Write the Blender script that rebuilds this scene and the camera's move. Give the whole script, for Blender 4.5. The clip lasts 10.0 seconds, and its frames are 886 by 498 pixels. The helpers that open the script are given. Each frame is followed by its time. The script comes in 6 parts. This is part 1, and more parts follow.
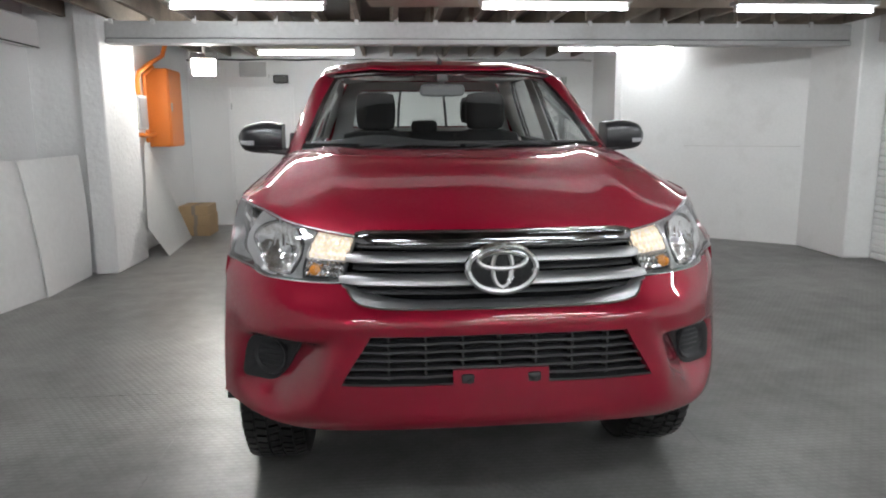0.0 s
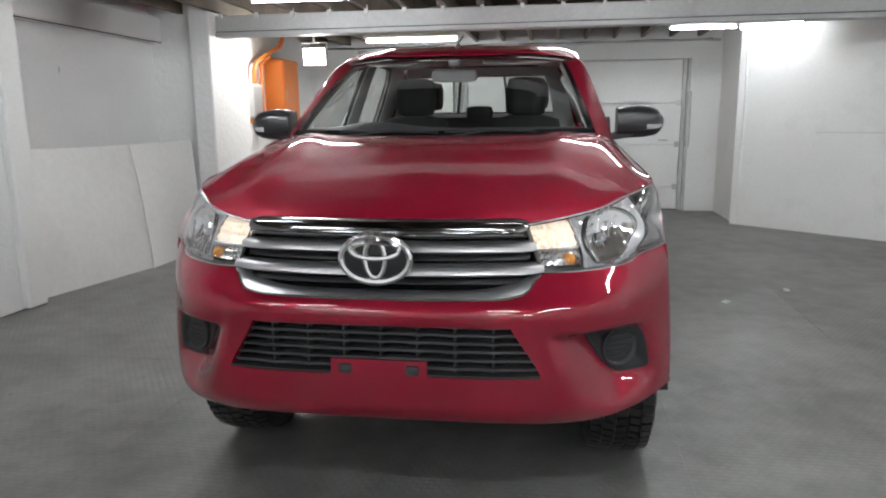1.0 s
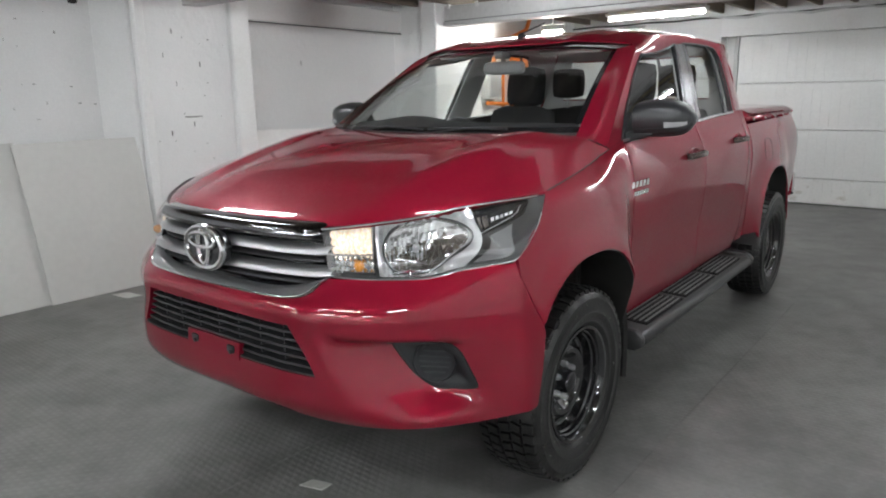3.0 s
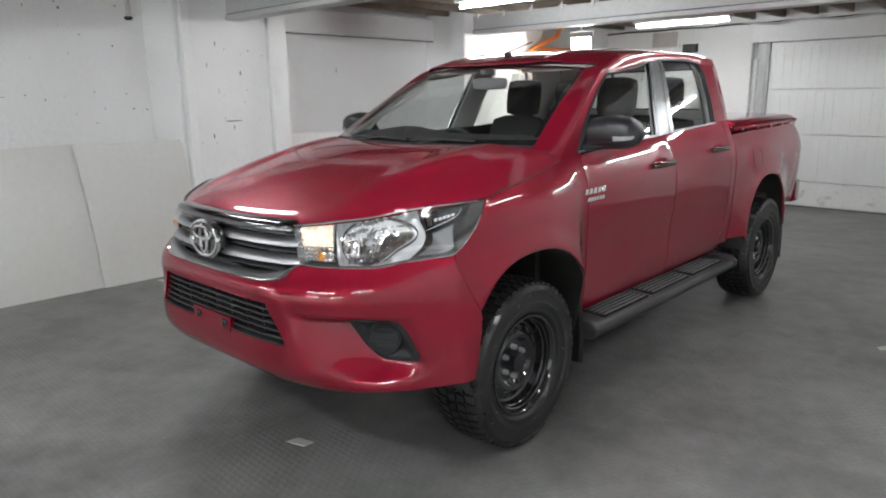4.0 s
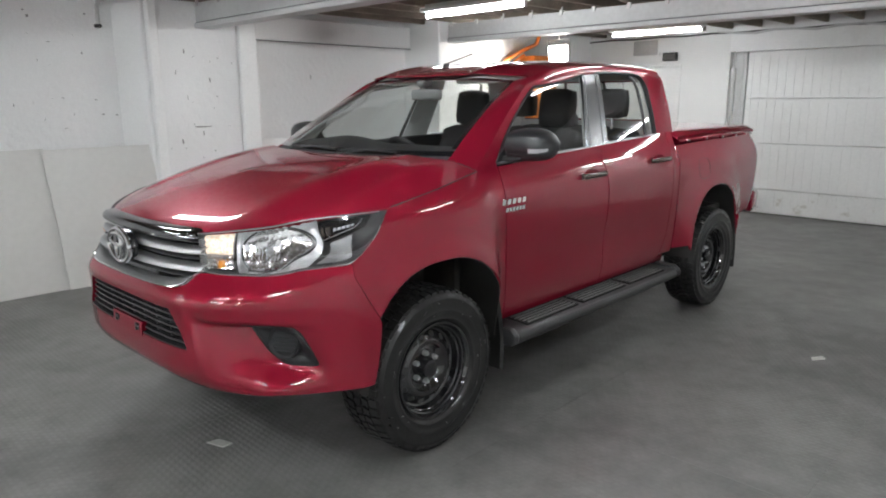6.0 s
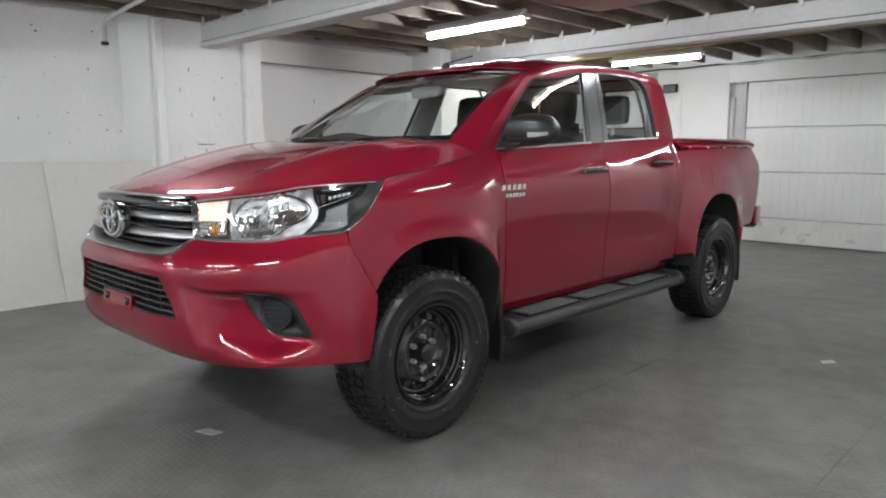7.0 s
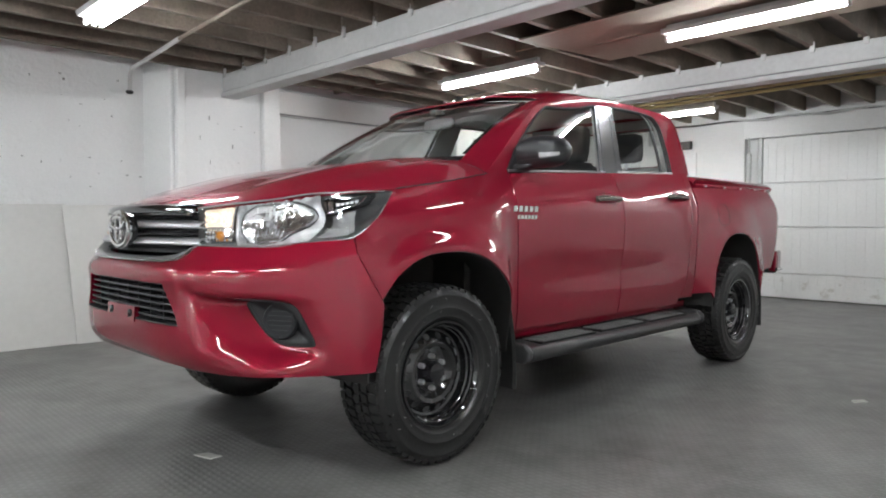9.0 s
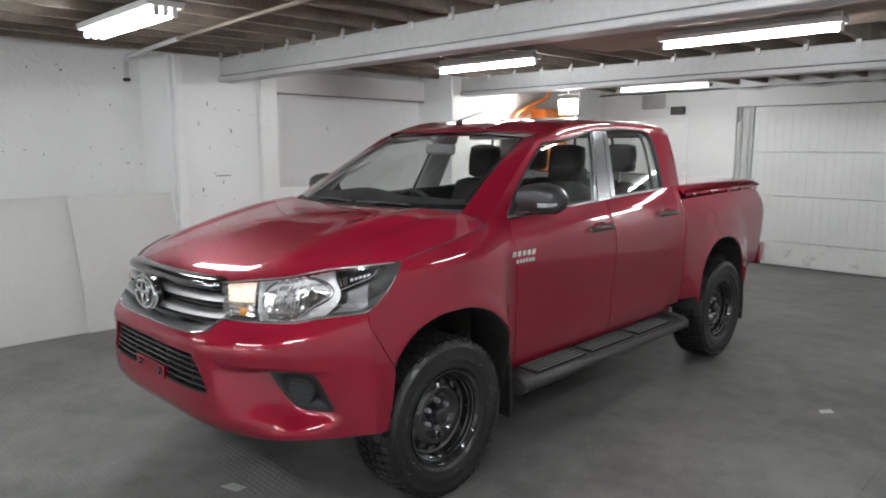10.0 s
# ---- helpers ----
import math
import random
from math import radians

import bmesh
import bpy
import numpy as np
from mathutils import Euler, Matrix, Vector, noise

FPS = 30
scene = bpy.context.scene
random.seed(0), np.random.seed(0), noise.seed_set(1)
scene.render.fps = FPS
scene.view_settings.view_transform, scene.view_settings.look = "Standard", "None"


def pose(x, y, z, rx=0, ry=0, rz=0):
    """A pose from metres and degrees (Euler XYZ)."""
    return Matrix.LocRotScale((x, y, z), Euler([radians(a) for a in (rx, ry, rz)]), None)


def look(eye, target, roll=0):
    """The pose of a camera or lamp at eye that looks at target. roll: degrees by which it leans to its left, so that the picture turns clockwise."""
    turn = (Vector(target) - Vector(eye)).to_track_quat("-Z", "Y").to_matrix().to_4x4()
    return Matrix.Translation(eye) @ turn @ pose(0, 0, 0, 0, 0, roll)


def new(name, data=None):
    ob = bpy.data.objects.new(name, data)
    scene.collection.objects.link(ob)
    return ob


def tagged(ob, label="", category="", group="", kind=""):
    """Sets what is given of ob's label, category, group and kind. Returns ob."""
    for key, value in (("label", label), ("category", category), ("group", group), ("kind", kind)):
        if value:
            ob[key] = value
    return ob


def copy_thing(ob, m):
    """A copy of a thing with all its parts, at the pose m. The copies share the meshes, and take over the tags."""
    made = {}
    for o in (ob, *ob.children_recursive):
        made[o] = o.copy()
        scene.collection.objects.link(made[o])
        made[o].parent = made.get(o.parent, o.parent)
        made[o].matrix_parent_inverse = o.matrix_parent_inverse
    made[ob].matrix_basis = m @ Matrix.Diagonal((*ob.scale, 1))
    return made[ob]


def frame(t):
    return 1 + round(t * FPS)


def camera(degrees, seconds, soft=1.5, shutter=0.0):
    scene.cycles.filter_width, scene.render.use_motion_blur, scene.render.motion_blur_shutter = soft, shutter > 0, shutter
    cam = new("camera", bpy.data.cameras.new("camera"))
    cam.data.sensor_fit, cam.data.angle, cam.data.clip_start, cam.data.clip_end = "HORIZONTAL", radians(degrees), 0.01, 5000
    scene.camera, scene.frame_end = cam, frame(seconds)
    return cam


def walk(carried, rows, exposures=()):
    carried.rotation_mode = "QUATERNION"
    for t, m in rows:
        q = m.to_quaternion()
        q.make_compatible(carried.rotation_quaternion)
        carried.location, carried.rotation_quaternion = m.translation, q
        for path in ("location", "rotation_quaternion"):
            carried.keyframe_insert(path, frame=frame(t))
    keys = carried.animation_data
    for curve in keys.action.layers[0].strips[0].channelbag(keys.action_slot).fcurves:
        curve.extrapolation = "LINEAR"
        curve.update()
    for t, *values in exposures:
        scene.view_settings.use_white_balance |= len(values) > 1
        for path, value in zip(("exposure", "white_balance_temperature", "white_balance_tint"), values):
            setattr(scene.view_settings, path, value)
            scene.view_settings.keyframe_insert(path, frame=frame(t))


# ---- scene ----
cam = camera(65.7, 10.0, soft=2.0)
PATH = [
    (0, (-0.346, -3.004, 1.425), (-0.193, -1.039, 1.083), -0.4),
    (0.5, (0.116, -3.036, 1.451), (0.047, -1.069, 1.094), -0.5),
    (1, (0.503, -2.927, 1.423), (0.188, -0.989, 1.045), -0.6),
    (1.5, (0.914, -2.799, 1.43), (0.326, -0.929, 1.033), -0.6),
    (2, (1.312, -2.646, 1.451), (0.489, -0.87, 1.041), -0.6),
    (3.3, (2.229, -2.241, 1.509), (0.934, -0.781, 1.071), -1.0),
    (3.5, (2.341, -2.258, 1.515), (1.014, -0.828, 1.077), -0.9),
    (4, (2.625, -2.34, 1.582), (1.279, -0.928, 1.143), -0.8),
    (4.5, (2.87, -2.281, 1.597), (1.518, -0.873, 1.163), -0.9),
    (5, (3.019, -2.205, 1.621), (1.653, -0.808, 1.19), -0.8),
    (5.5, (2.997, -2.132, 1.641), (1.631, -0.737, 1.205), -0.4),
    (7, (3.012, -2.074, 1.292), (1.62, -0.666, 1.008), -0.2),
    (7.5, (3.038, -2.07, 0.981), (1.62, -0.666, 0.849), -0.1),
    (8, (3.047, -2.062, 0.902), (1.611, -0.673, 0.814), -0.1),
    (8.5, (3.03, -2.048, 0.91), (1.588, -0.663, 0.839), 0.0),
    (9, (3.007, -2.023, 1.041), (1.567, -0.638, 0.965), 0.0),
    (9.5, (3.025, -2.069, 1.416), (1.598, -0.675, 1.278), 0.0),
    (10, (3.072, -2.179, 1.663), (1.666, -0.787, 1.366), 0.1),
]
walk(cam, [(t, look(eye, target, roll)) for t, eye, target, roll in PATH], exposures=((0, -0.2), (2, -0.13), (4, -0.06), (7, 0.0), (7.8, 0.11), (8.6, 0.13), (9.2, 0.08), (9.5, -0.02), (10, -0.1)))

# ---- world, light and exposure ----
world = bpy.data.worlds.new("world")
scene.world = world
world.use_nodes = True
world.node_tree.nodes["Background"].inputs[0].default_value = (0.02, 0.02, 0.022, 1)
world.node_tree.nodes["Background"].inputs[1].default_value = 0.2
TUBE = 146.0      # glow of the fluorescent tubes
FLOOD = 340.0     # glow of the floodlight's face


# ---- materials ----
def material(name, colour, rough=0.5, metal=0.0, spread=0.15, scale=6.0, bump=0.0, fine=60.0, coat=0.0, dirt=None, dirt_amount=0.0, emit=0.0, spec=0.5):
    """A surface whose colour wanders at two scales, with fine relief and stains of its own."""
    m = bpy.data.materials.new(name)
    m.use_nodes = True
    nt = m.node_tree
    n, l = nt.nodes, nt.links
    bsdf = n["Principled BSDF"]
    bsdf.inputs["Roughness"].default_value = rough
    bsdf.inputs["Metallic"].default_value = metal
    bsdf.inputs["Specular IOR Level"].default_value = spec
    bsdf.inputs["Coat Weight"].default_value = coat
    bsdf.inputs["Coat Roughness"].default_value = 0.03
    tc = n.new("ShaderNodeTexCoord")
    big = n.new("ShaderNodeTexNoise")
    big.inputs["Scale"].default_value = scale / 6
    big.inputs["Detail"].default_value = 5
    small = n.new("ShaderNodeTexNoise")
    small.inputs["Scale"].default_value = fine
    small.inputs["Detail"].default_value = 3
    l.new(tc.outputs["Object"], big.inputs["Vector"])
    l.new(tc.outputs["Object"], small.inputs["Vector"])
    ramp = n.new("ShaderNodeMapRange")
    ramp.inputs["From Min"].default_value, ramp.inputs["From Max"].default_value = 0.3, 0.7
    ramp.inputs["To Min"].default_value, ramp.inputs["To Max"].default_value = 1 - spread, 1 + spread
    l.new(big.outputs["Fac"], ramp.inputs["Value"])
    ramp2 = n.new("ShaderNodeMapRange")
    ramp2.inputs["From Min"].default_value, ramp2.inputs["From Max"].default_value = 0.3, 0.7
    ramp2.inputs["To Min"].default_value, ramp2.inputs["To Max"].default_value = 1 - spread / 2, 1 + spread / 2
    l.new(small.outputs["Fac"], ramp2.inputs["Value"])
    mul = n.new("ShaderNodeMath")
    mul.operation = "MULTIPLY"
    l.new(ramp.outputs[0], mul.inputs[0])
    l.new(ramp2.outputs[0], mul.inputs[1])
    vm = n.new("ShaderNodeVectorMath")
    vm.operation = "SCALE"
    vm.inputs[0].default_value = colour
    l.new(mul.outputs[0], vm.inputs["Scale"])
    out = vm.outputs[0]
    if dirt:
        patch = n.new("ShaderNodeTexNoise")
        patch.inputs["Scale"].default_value = scale / 2.3
        patch.inputs["Detail"].default_value = 8
        patch.inputs["Roughness"].default_value = 0.65
        l.new(tc.outputs["Object"], patch.inputs["Vector"])
        pr = n.new("ShaderNodeMapRange")
        pr.inputs["From Min"].default_value, pr.inputs["From Max"].default_value = 0.56, 0.74
        pr.inputs["To Max"].default_value = dirt_amount
        l.new(patch.outputs["Fac"], pr.inputs["Value"])
        mix = n.new("ShaderNodeMix")
        mix.data_type = "RGBA"
        l.new(pr.outputs[0], mix.inputs["Factor"])
        l.new(out, mix.inputs[6])
        mix.inputs[7].default_value = (*dirt, 1)
        out = mix.outputs[2]
    l.new(out, bsdf.inputs["Base Color"])
    rr = n.new("ShaderNodeMapRange")
    rr.inputs["To Min"].default_value, rr.inputs["To Max"].default_value = max(rough - 0.12 * min(1, rough * 2), 0.01), min(rough + 0.12 * min(1, rough * 2), 1)
    l.new(small.outputs["Fac"] if rough > 0.3 else big.outputs["Fac"], rr.inputs["Value"])
    l.new(rr.outputs[0], bsdf.inputs["Roughness"])
    if bump:
        b = n.new("ShaderNodeBump")
        b.inputs["Strength"].default_value = bump
        b.inputs["Distance"].default_value = 0.01
        l.new(small.outputs["Fac"], b.inputs["Height"])
        l.new(b.outputs[0], bsdf.inputs["Normal"])
    if emit:
        bsdf.inputs["Emission Color"].default_value = (*colour, 1)
        bsdf.inputs["Emission Strength"].default_value = emit
    return m


def masonry(name, colour, relief, rot, chips, course=0.09):
    """Painted brickwork: courses show as shallow relief under the paint, with small chips and scuffs."""
    m = material(name, colour, 0.62, spread=0.05, scale=5, bump=0.0)
    nt = m.node_tree
    n, l = nt.nodes, nt.links
    bsdf = n["Principled BSDF"]
    tc = n.new("ShaderNodeTexCoord")
    mp = n.new("ShaderNodeMapping")
    mp.inputs["Rotation"].default_value = rot
    l.new(tc.outputs["Object"], mp.inputs["Vector"])
    br = n.new("ShaderNodeTexBrick")
    br.inputs["Scale"].default_value = 1
    br.inputs["Brick Width"].default_value, br.inputs["Row Height"].default_value = 0.225, 0.075
    br.inputs["Mortar Size"].default_value, br.inputs["Mortar Smooth"].default_value = 0.008, 0.6
    l.new(mp.outputs[0], br.inputs["Vector"])
    no = n.new("ShaderNodeTexNoise")
    no.inputs["Scale"].default_value, no.inputs["Detail"].default_value = 17, 10
    l.new(tc.outputs["Object"], no.inputs["Vector"])
    ad = n.new("ShaderNodeMath")
    ad.operation = "MULTIPLY_ADD"
    ad.inputs[1].default_value = -course
    l.new(br.outputs["Fac"], ad.inputs[0])
    l.new(no.outputs["Fac"], ad.inputs[2])
    b = n.new("ShaderNodeBump")
    b.inputs["Strength"].default_value, b.inputs["Distance"].default_value = relief, 0.02
    l.new(ad.outputs[0], b.inputs["Height"])
    l.new(b.outputs[0], bsdf.inputs["Normal"])
    chip = n.new("ShaderNodeTexVoronoi")
    chip.inputs["Scale"].default_value = 3.2
    chip.inputs["Randomness"].default_value = 1.0
    st = n.new("ShaderNodeMapping")
    st.inputs["Scale"].default_value = (1, 1, 0.45)
    l.new(tc.outputs["Object"], st.inputs["Vector"])
    l.new(st.outputs[0], chip.inputs["Vector"])
    cr = n.new("ShaderNodeMapRange")
    cr.inputs["From Min"].default_value, cr.inputs["From Max"].default_value = 0.05, 0.03
    cr.inputs["To Max"].default_value = chips
    l.new(chip.outputs["Distance"], cr.inputs["Value"])
    old = bsdf.inputs["Base Color"].links[0].from_socket
    mix = n.new("ShaderNodeMix")
    mix.data_type = "RGBA"
    l.new(cr.outputs[0], mix.inputs["Factor"])
    l.new(old, mix.inputs[6])
    mix.inputs[7].default_value = (0.12, 0.11, 0.1, 1)
    l.new(mix.outputs[2], bsdf.inputs["Base Color"])
    return m


def matting(name):
    """Worn grey floor plates with rows of small raised lozenges, polished where wheels run."""
    m = bpy.data.materials.new(name)
    m.use_nodes = True
    nt = m.node_tree
    n, l = nt.nodes, nt.links
    bsdf = n["Principled BSDF"]
    tc = n.new("ShaderNodeTexCoord")
    br = n.new("ShaderNodeTexBrick")
    br.offset = 0.5
    br.inputs["Scale"].default_value = 1
    br.inputs["Brick Width"].default_value, br.inputs["Row Height"].default_value = 0.044, 0.03
    br.inputs["Mortar Size"].default_value, br.inputs["Mortar Smooth"].default_value = 0.0105, 0.6
    mp = n.new("ShaderNodeMapping")
    l.new(tc.outputs["Object"], mp.inputs["Vector"])
    l.new(mp.outputs[0], br.inputs["Vector"])
    big = n.new("ShaderNodeTexNoise")
    big.inputs["Scale"].default_value, big.inputs["Detail"].default_value, big.inputs["Roughness"].default_value = 0.55, 6, 0.6
    mid = n.new("ShaderNodeTexNoise")
    mid.inputs["Scale"].default_value, mid.inputs["Detail"].default_value, mid.inputs["Roughness"].default_value = 4, 8, 0.7
    fine = n.new("ShaderNodeTexNoise")
    fine.inputs["Scale"].default_value, fine.inputs["Detail"].default_value = 160, 2
    for t in (big, mid, fine):
        l.new(tc.outputs["Object"], t.inputs["Vector"])
    add = n.new("ShaderNodeMath")
    add.operation = "MULTIPLY_ADD"
    add.inputs[1].default_value = 0.6
    l.new(mid.outputs["Fac"], add.inputs[0])
    l.new(big.outputs["Fac"], add.inputs[2])
    ramp = n.new("ShaderNodeValToRGB")
    e = ramp.color_ramp.elements
    e[0].position, e[0].color = 0.65, (0.092, 0.089, 0.085, 1)
    e[1].position, e[1].color = 0.95, (0.206, 0.201, 0.193, 1)
    l.new(add.outputs[0], ramp.inputs["Fac"])
    sp = n.new("ShaderNodeTexVoronoi")
    sp.inputs["Scale"].default_value = 2.6
    l.new(tc.outputs["Object"], sp.inputs["Vector"])
    sr = n.new("ShaderNodeMapRange")
    sr.inputs["From Min"].default_value, sr.inputs["From Max"].default_value, sr.inputs["To Max"].default_value = 0.035, 0.02, 0.7
    l.new(sp.outputs["Distance"], sr.inputs["Value"])
    mix = n.new("ShaderNodeMix")
    mix.data_type = "RGBA"
    l.new(sr.outputs[0], mix.inputs["Factor"])
    l.new(ramp.outputs[0], mix.inputs[6])
    mix.inputs[7].default_value = (0.05, 0.045, 0.04, 1)
    l.new(mix.outputs[2], bsdf.inputs["Base Color"])
    # stud tops rubbed smooth, the ground between them dull
    rr = n.new("ShaderNodeMapRange")
    rr.inputs["From Min"].default_value, rr.inputs["From Max"].default_value = 0.0, 1.0
    rr.inputs["To Min"].default_value, rr.inputs["To Max"].default_value = 0.40, 0.24
    stud = n.new("ShaderNodeMath")
    stud.operation = "MULTIPLY"
    top = n.new("ShaderNodeMath")
    top.operation = "SUBTRACT"
    top.inputs[0].default_value = 1
    l.new(br.outputs["Fac"], top.inputs[1])
    l.new(top.outputs[0], stud.inputs[0])
    l.new(mid.outputs["Fac"], stud.inputs[1])
    l.new(stud.outputs[0], rr.inputs["Value"])
    l.new(rr.outputs[0], bsdf.inputs["Roughness"])
    wear = n.new("ShaderNodeMapRange")
    wear.inputs["From Min"].default_value, wear.inputs["From Max"].default_value = 0.44, 0.7
    wear.inputs["To Min"].default_value, wear.inputs["To Max"].default_value = 0.12, 1.0
    l.new(big.outputs["Fac"], wear.inputs["Value"])
    mul = n.new("ShaderNodeMath")
    mul.operation = "MULTIPLY"
    l.new(br.outputs["Fac"], mul.inputs[0])
    l.new(wear.outputs[0], mul.inputs[1])
    ad2 = n.new("ShaderNodeMath")
    ad2.operation = "MULTIPLY_ADD"
    ad2.inputs[1].default_value = 0.25
    l.new(fine.outputs["Fac"], ad2.inputs[0])
    inv = n.new("ShaderNodeMath")
    inv.operation = "SUBTRACT"
    inv.inputs[0].default_value = 1
    l.new(mul.outputs[0], inv.inputs[1])
    l.new(inv.outputs[0], ad2.inputs[2])
    b = n.new("ShaderNodeBump")
    b.inputs["Strength"].default_value, b.inputs["Distance"].default_value = 0.46, 0.003
    l.new(ad2.outputs[0], b.inputs["Height"])
    l.new(b.outputs[0], bsdf.inputs["Normal"])
    return m


WALL_W = masonry("painted brick, side wall", (0.86, 0.86, 0.855), 0.5, (radians(-90), radians(90), 0), 0.35, 0.03)
WALL_N = masonry("painted brick, end wall", (0.84, 0.84, 0.83), 0.35, (radians(90), 0, 0), 0.3)
PLASTER = material("white plaster", (0.87, 0.87, 0.86), 0.6, spread=0.05, scale=4, bump=0.12, fine=40, dirt=(0.55, 0.53, 0.5), dirt_amount=0.25)
WHITE_STEEL = material("white painted steel", (0.57, 0.57, 0.56), 0.45, spread=0.06, scale=8, bump=0.06, fine=30, dirt=(0.45, 0.42, 0.38), dirt_amount=0.35)
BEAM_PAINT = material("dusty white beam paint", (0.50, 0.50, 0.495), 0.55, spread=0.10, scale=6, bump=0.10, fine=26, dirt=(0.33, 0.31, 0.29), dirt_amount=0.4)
BOARD = material("off-white sheet board", (0.64, 0.63, 0.605), 0.5, spread=0.05, scale=3, bump=0.05, fine=20, dirt=(0.6, 0.57, 0.52), dirt_amount=0.3)
BOARD_WHITE = material("white faced sheet board", (0.84, 0.84, 0.825), 0.45, spread=0.06, scale=2.5, bump=0.04, fine=20, dirt=(0.66, 0.64, 0.6), dirt_amount=0.3)
TIMBER = material("bare dusty timber", (0.20, 0.165, 0.13), 0.75, spread=0.3, scale=14, bump=0.25, fine=45, dirt=(0.12, 0.1, 0.085), dirt_amount=0.5)
DECK = material("dark floor deck above", (0.10, 0.083, 0.07), 0.85, spread=0.3, scale=10, bump=0.2, fine=30)
PLY = material("plain plywood sheet", (0.30, 0.25, 0.205), 0.85, spec=0.12, spread=0.1, scale=5, bump=0.05, fine=30, dirt=(0.3, 0.26, 0.22), dirt_amount=0.25)
FLOOR = matting("worn grey floor plate")
SEAM = material("dark seam", (0.11, 0.107, 0.102), 0.6)
DARK = material("dark gap", (0.03, 0.03, 0.03), 0.8)
GREYMETAL = material("galvanised metal", (0.5, 0.5, 0.5), 0.4, metal=0.8, spread=0.15, scale=10)
ORANGE = material("orange enamel", (0.85, 0.24, 0.035), 0.4, spread=0.1, scale=6, bump=0.03)
CARD = material("brown cardboard", (0.42, 0.29, 0.16), 0.8, spread=0.12, scale=8, bump=0.05)
YELLOW = material("yellow pipe paint", (0.44, 0.36, 0.17), 0.5, spread=0.15)
PAPER = material("scrap of white paper", (0.55, 0.545, 0.52), 0.7)
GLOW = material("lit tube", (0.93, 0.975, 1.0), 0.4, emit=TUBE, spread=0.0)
GLOW_SOFT = material("lit older tube", (0.93, 0.97, 1.0), 0.4, emit=TUBE * 0.7, spread=0.0)
GLOW_TRIPLE = material("lit tube of three", (0.93, 0.97, 1.0), 0.4, emit=TUBE * 0.48, spread=0.0)
GLOW_AGED = material("lit aged tube", (0.93, 0.97, 1.0), 0.4, emit=TUBE * 0.8, spread=0.0)
GLOW_FAINT = material("lit faint tube", (0.93, 0.97, 1.0), 0.4, emit=TUBE * 0.5, spread=0.0)
GLOW_DIM = material("lit dim tube", (0.93, 0.97, 1.0), 0.4, emit=TUBE * 0.55, spread=0.0)
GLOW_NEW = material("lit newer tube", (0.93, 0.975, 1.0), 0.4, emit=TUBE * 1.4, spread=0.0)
GLOW_ADDED = material("lit bright tube", (0.93, 0.975, 1.0), 0.4, emit=TUBE * 2.8, spread=0.0)
FLOODGLOW = material("lit floodlight face", (1.0, 0.97, 0.92), 0.4, emit=FLOOD, spread=0.0)


# ---- building helpers ----
def link(name, bm, mat, parent=None, label="", smooth=None):
    me = bpy.data.meshes.new(name)
    bm.to_mesh(me)
    bm.free()
    me.materials.append(mat)
    if smooth is not None:
        for p in me.polygons:
            p.use_smooth = True
        me.set_sharp_from_angle(angle=radians(smooth))
    ob = new(name, me)
    if parent:
        ob.parent = parent
    if label:
        ob["label"] = label
    return ob


def part(name, bm, mat, parent, label="", smooth=35):
    return link(name, bm, mat, parent, label, smooth)


def thing(name, label, category, group="", kind="", at=None):
    ob = new(name)
    if at is not None:
        ob.matrix_world = at
    return tagged(ob, label, category, group, kind)


def box_bm(x0, x1, y0, y1, z0, z1, bevel=0.0, seg=1):
    bm = bmesh.new()
    bmesh.ops.create_cube(bm, size=1, matrix=Matrix.Translation(((x0 + x1) / 2, (y0 + y1) / 2, (z0 + z1) / 2)) @ Matrix.Diagonal((x1 - x0, y1 - y0, z1 - z0, 1)))
    if bevel:
        bmesh.ops.bevel(bm, geom=bm.edges[:], offset=bevel, segments=seg, affect="EDGES", profile=0.5)
    return bm


def prism_bm(points, axis, a, b, bevel=0.0, seg=1):
    """A flat outline drawn out along an axis ('x', 'y' or 'z') from a to b."""
    bm = bmesh.new()
    put = {"x": lambda u, v, w: (w, u, v), "y": lambda u, v, w: (u, w, v), "z": lambda u, v, w: (u, v, w)}[axis]
    low = [bm.verts.new(put(u, v, a)) for u, v in points]
    high = [bm.verts.new(put(u, v, b)) for u, v in points]
    bm.faces.new(low)
    bm.faces.new(high)
    k = len(points)
    for i in range(k):
        bm.faces.new((low[i], low[(i + 1) % k], high[(i + 1) % k], high[i]))
    bmesh.ops.recalc_face_normals(bm, faces=bm.faces[:])
    if bevel:
        bmesh.ops.bevel(bm, geom=bm.edges[:], offset=bevel, segments=seg, affect="EDGES", profile=0.5)
    return bm


def tube_bm(points, radius, sides=10, caps=True):
    """A round bar through the points."""
    bm = bmesh.new()
    pts = [Vector(p) for p in points]
    rings = []
    for i, p in enumerate(pts):
        d = ((pts[min(i + 1, len(pts) - 1)] - p).normalized() + (p - pts[max(i - 1, 0)]).normalized()).normalized()
        side = d.orthogonal().normalized() if not rings else (last - d * last.dot(d)).normalized()
        last = side
        up = d.cross(side)
        rings.append([bm.verts.new(p + radius * (math.cos(a) * side + math.sin(a) * up)) for a in (2 * math.pi * k / sides for k in range(sides))])
    for r, s in zip(rings, rings[1:]):
        for k in range(sides):
            bm.faces.new((r[k], r[(k + 1) % sides], s[(k + 1) % sides], s[k]))
    if caps:
        bm.faces.new(rings[0][::-1])
        bm.faces.new(rings[-1])
    bmesh.ops.recalc_face_normals(bm, faces=bm.faces[:])
    return bm


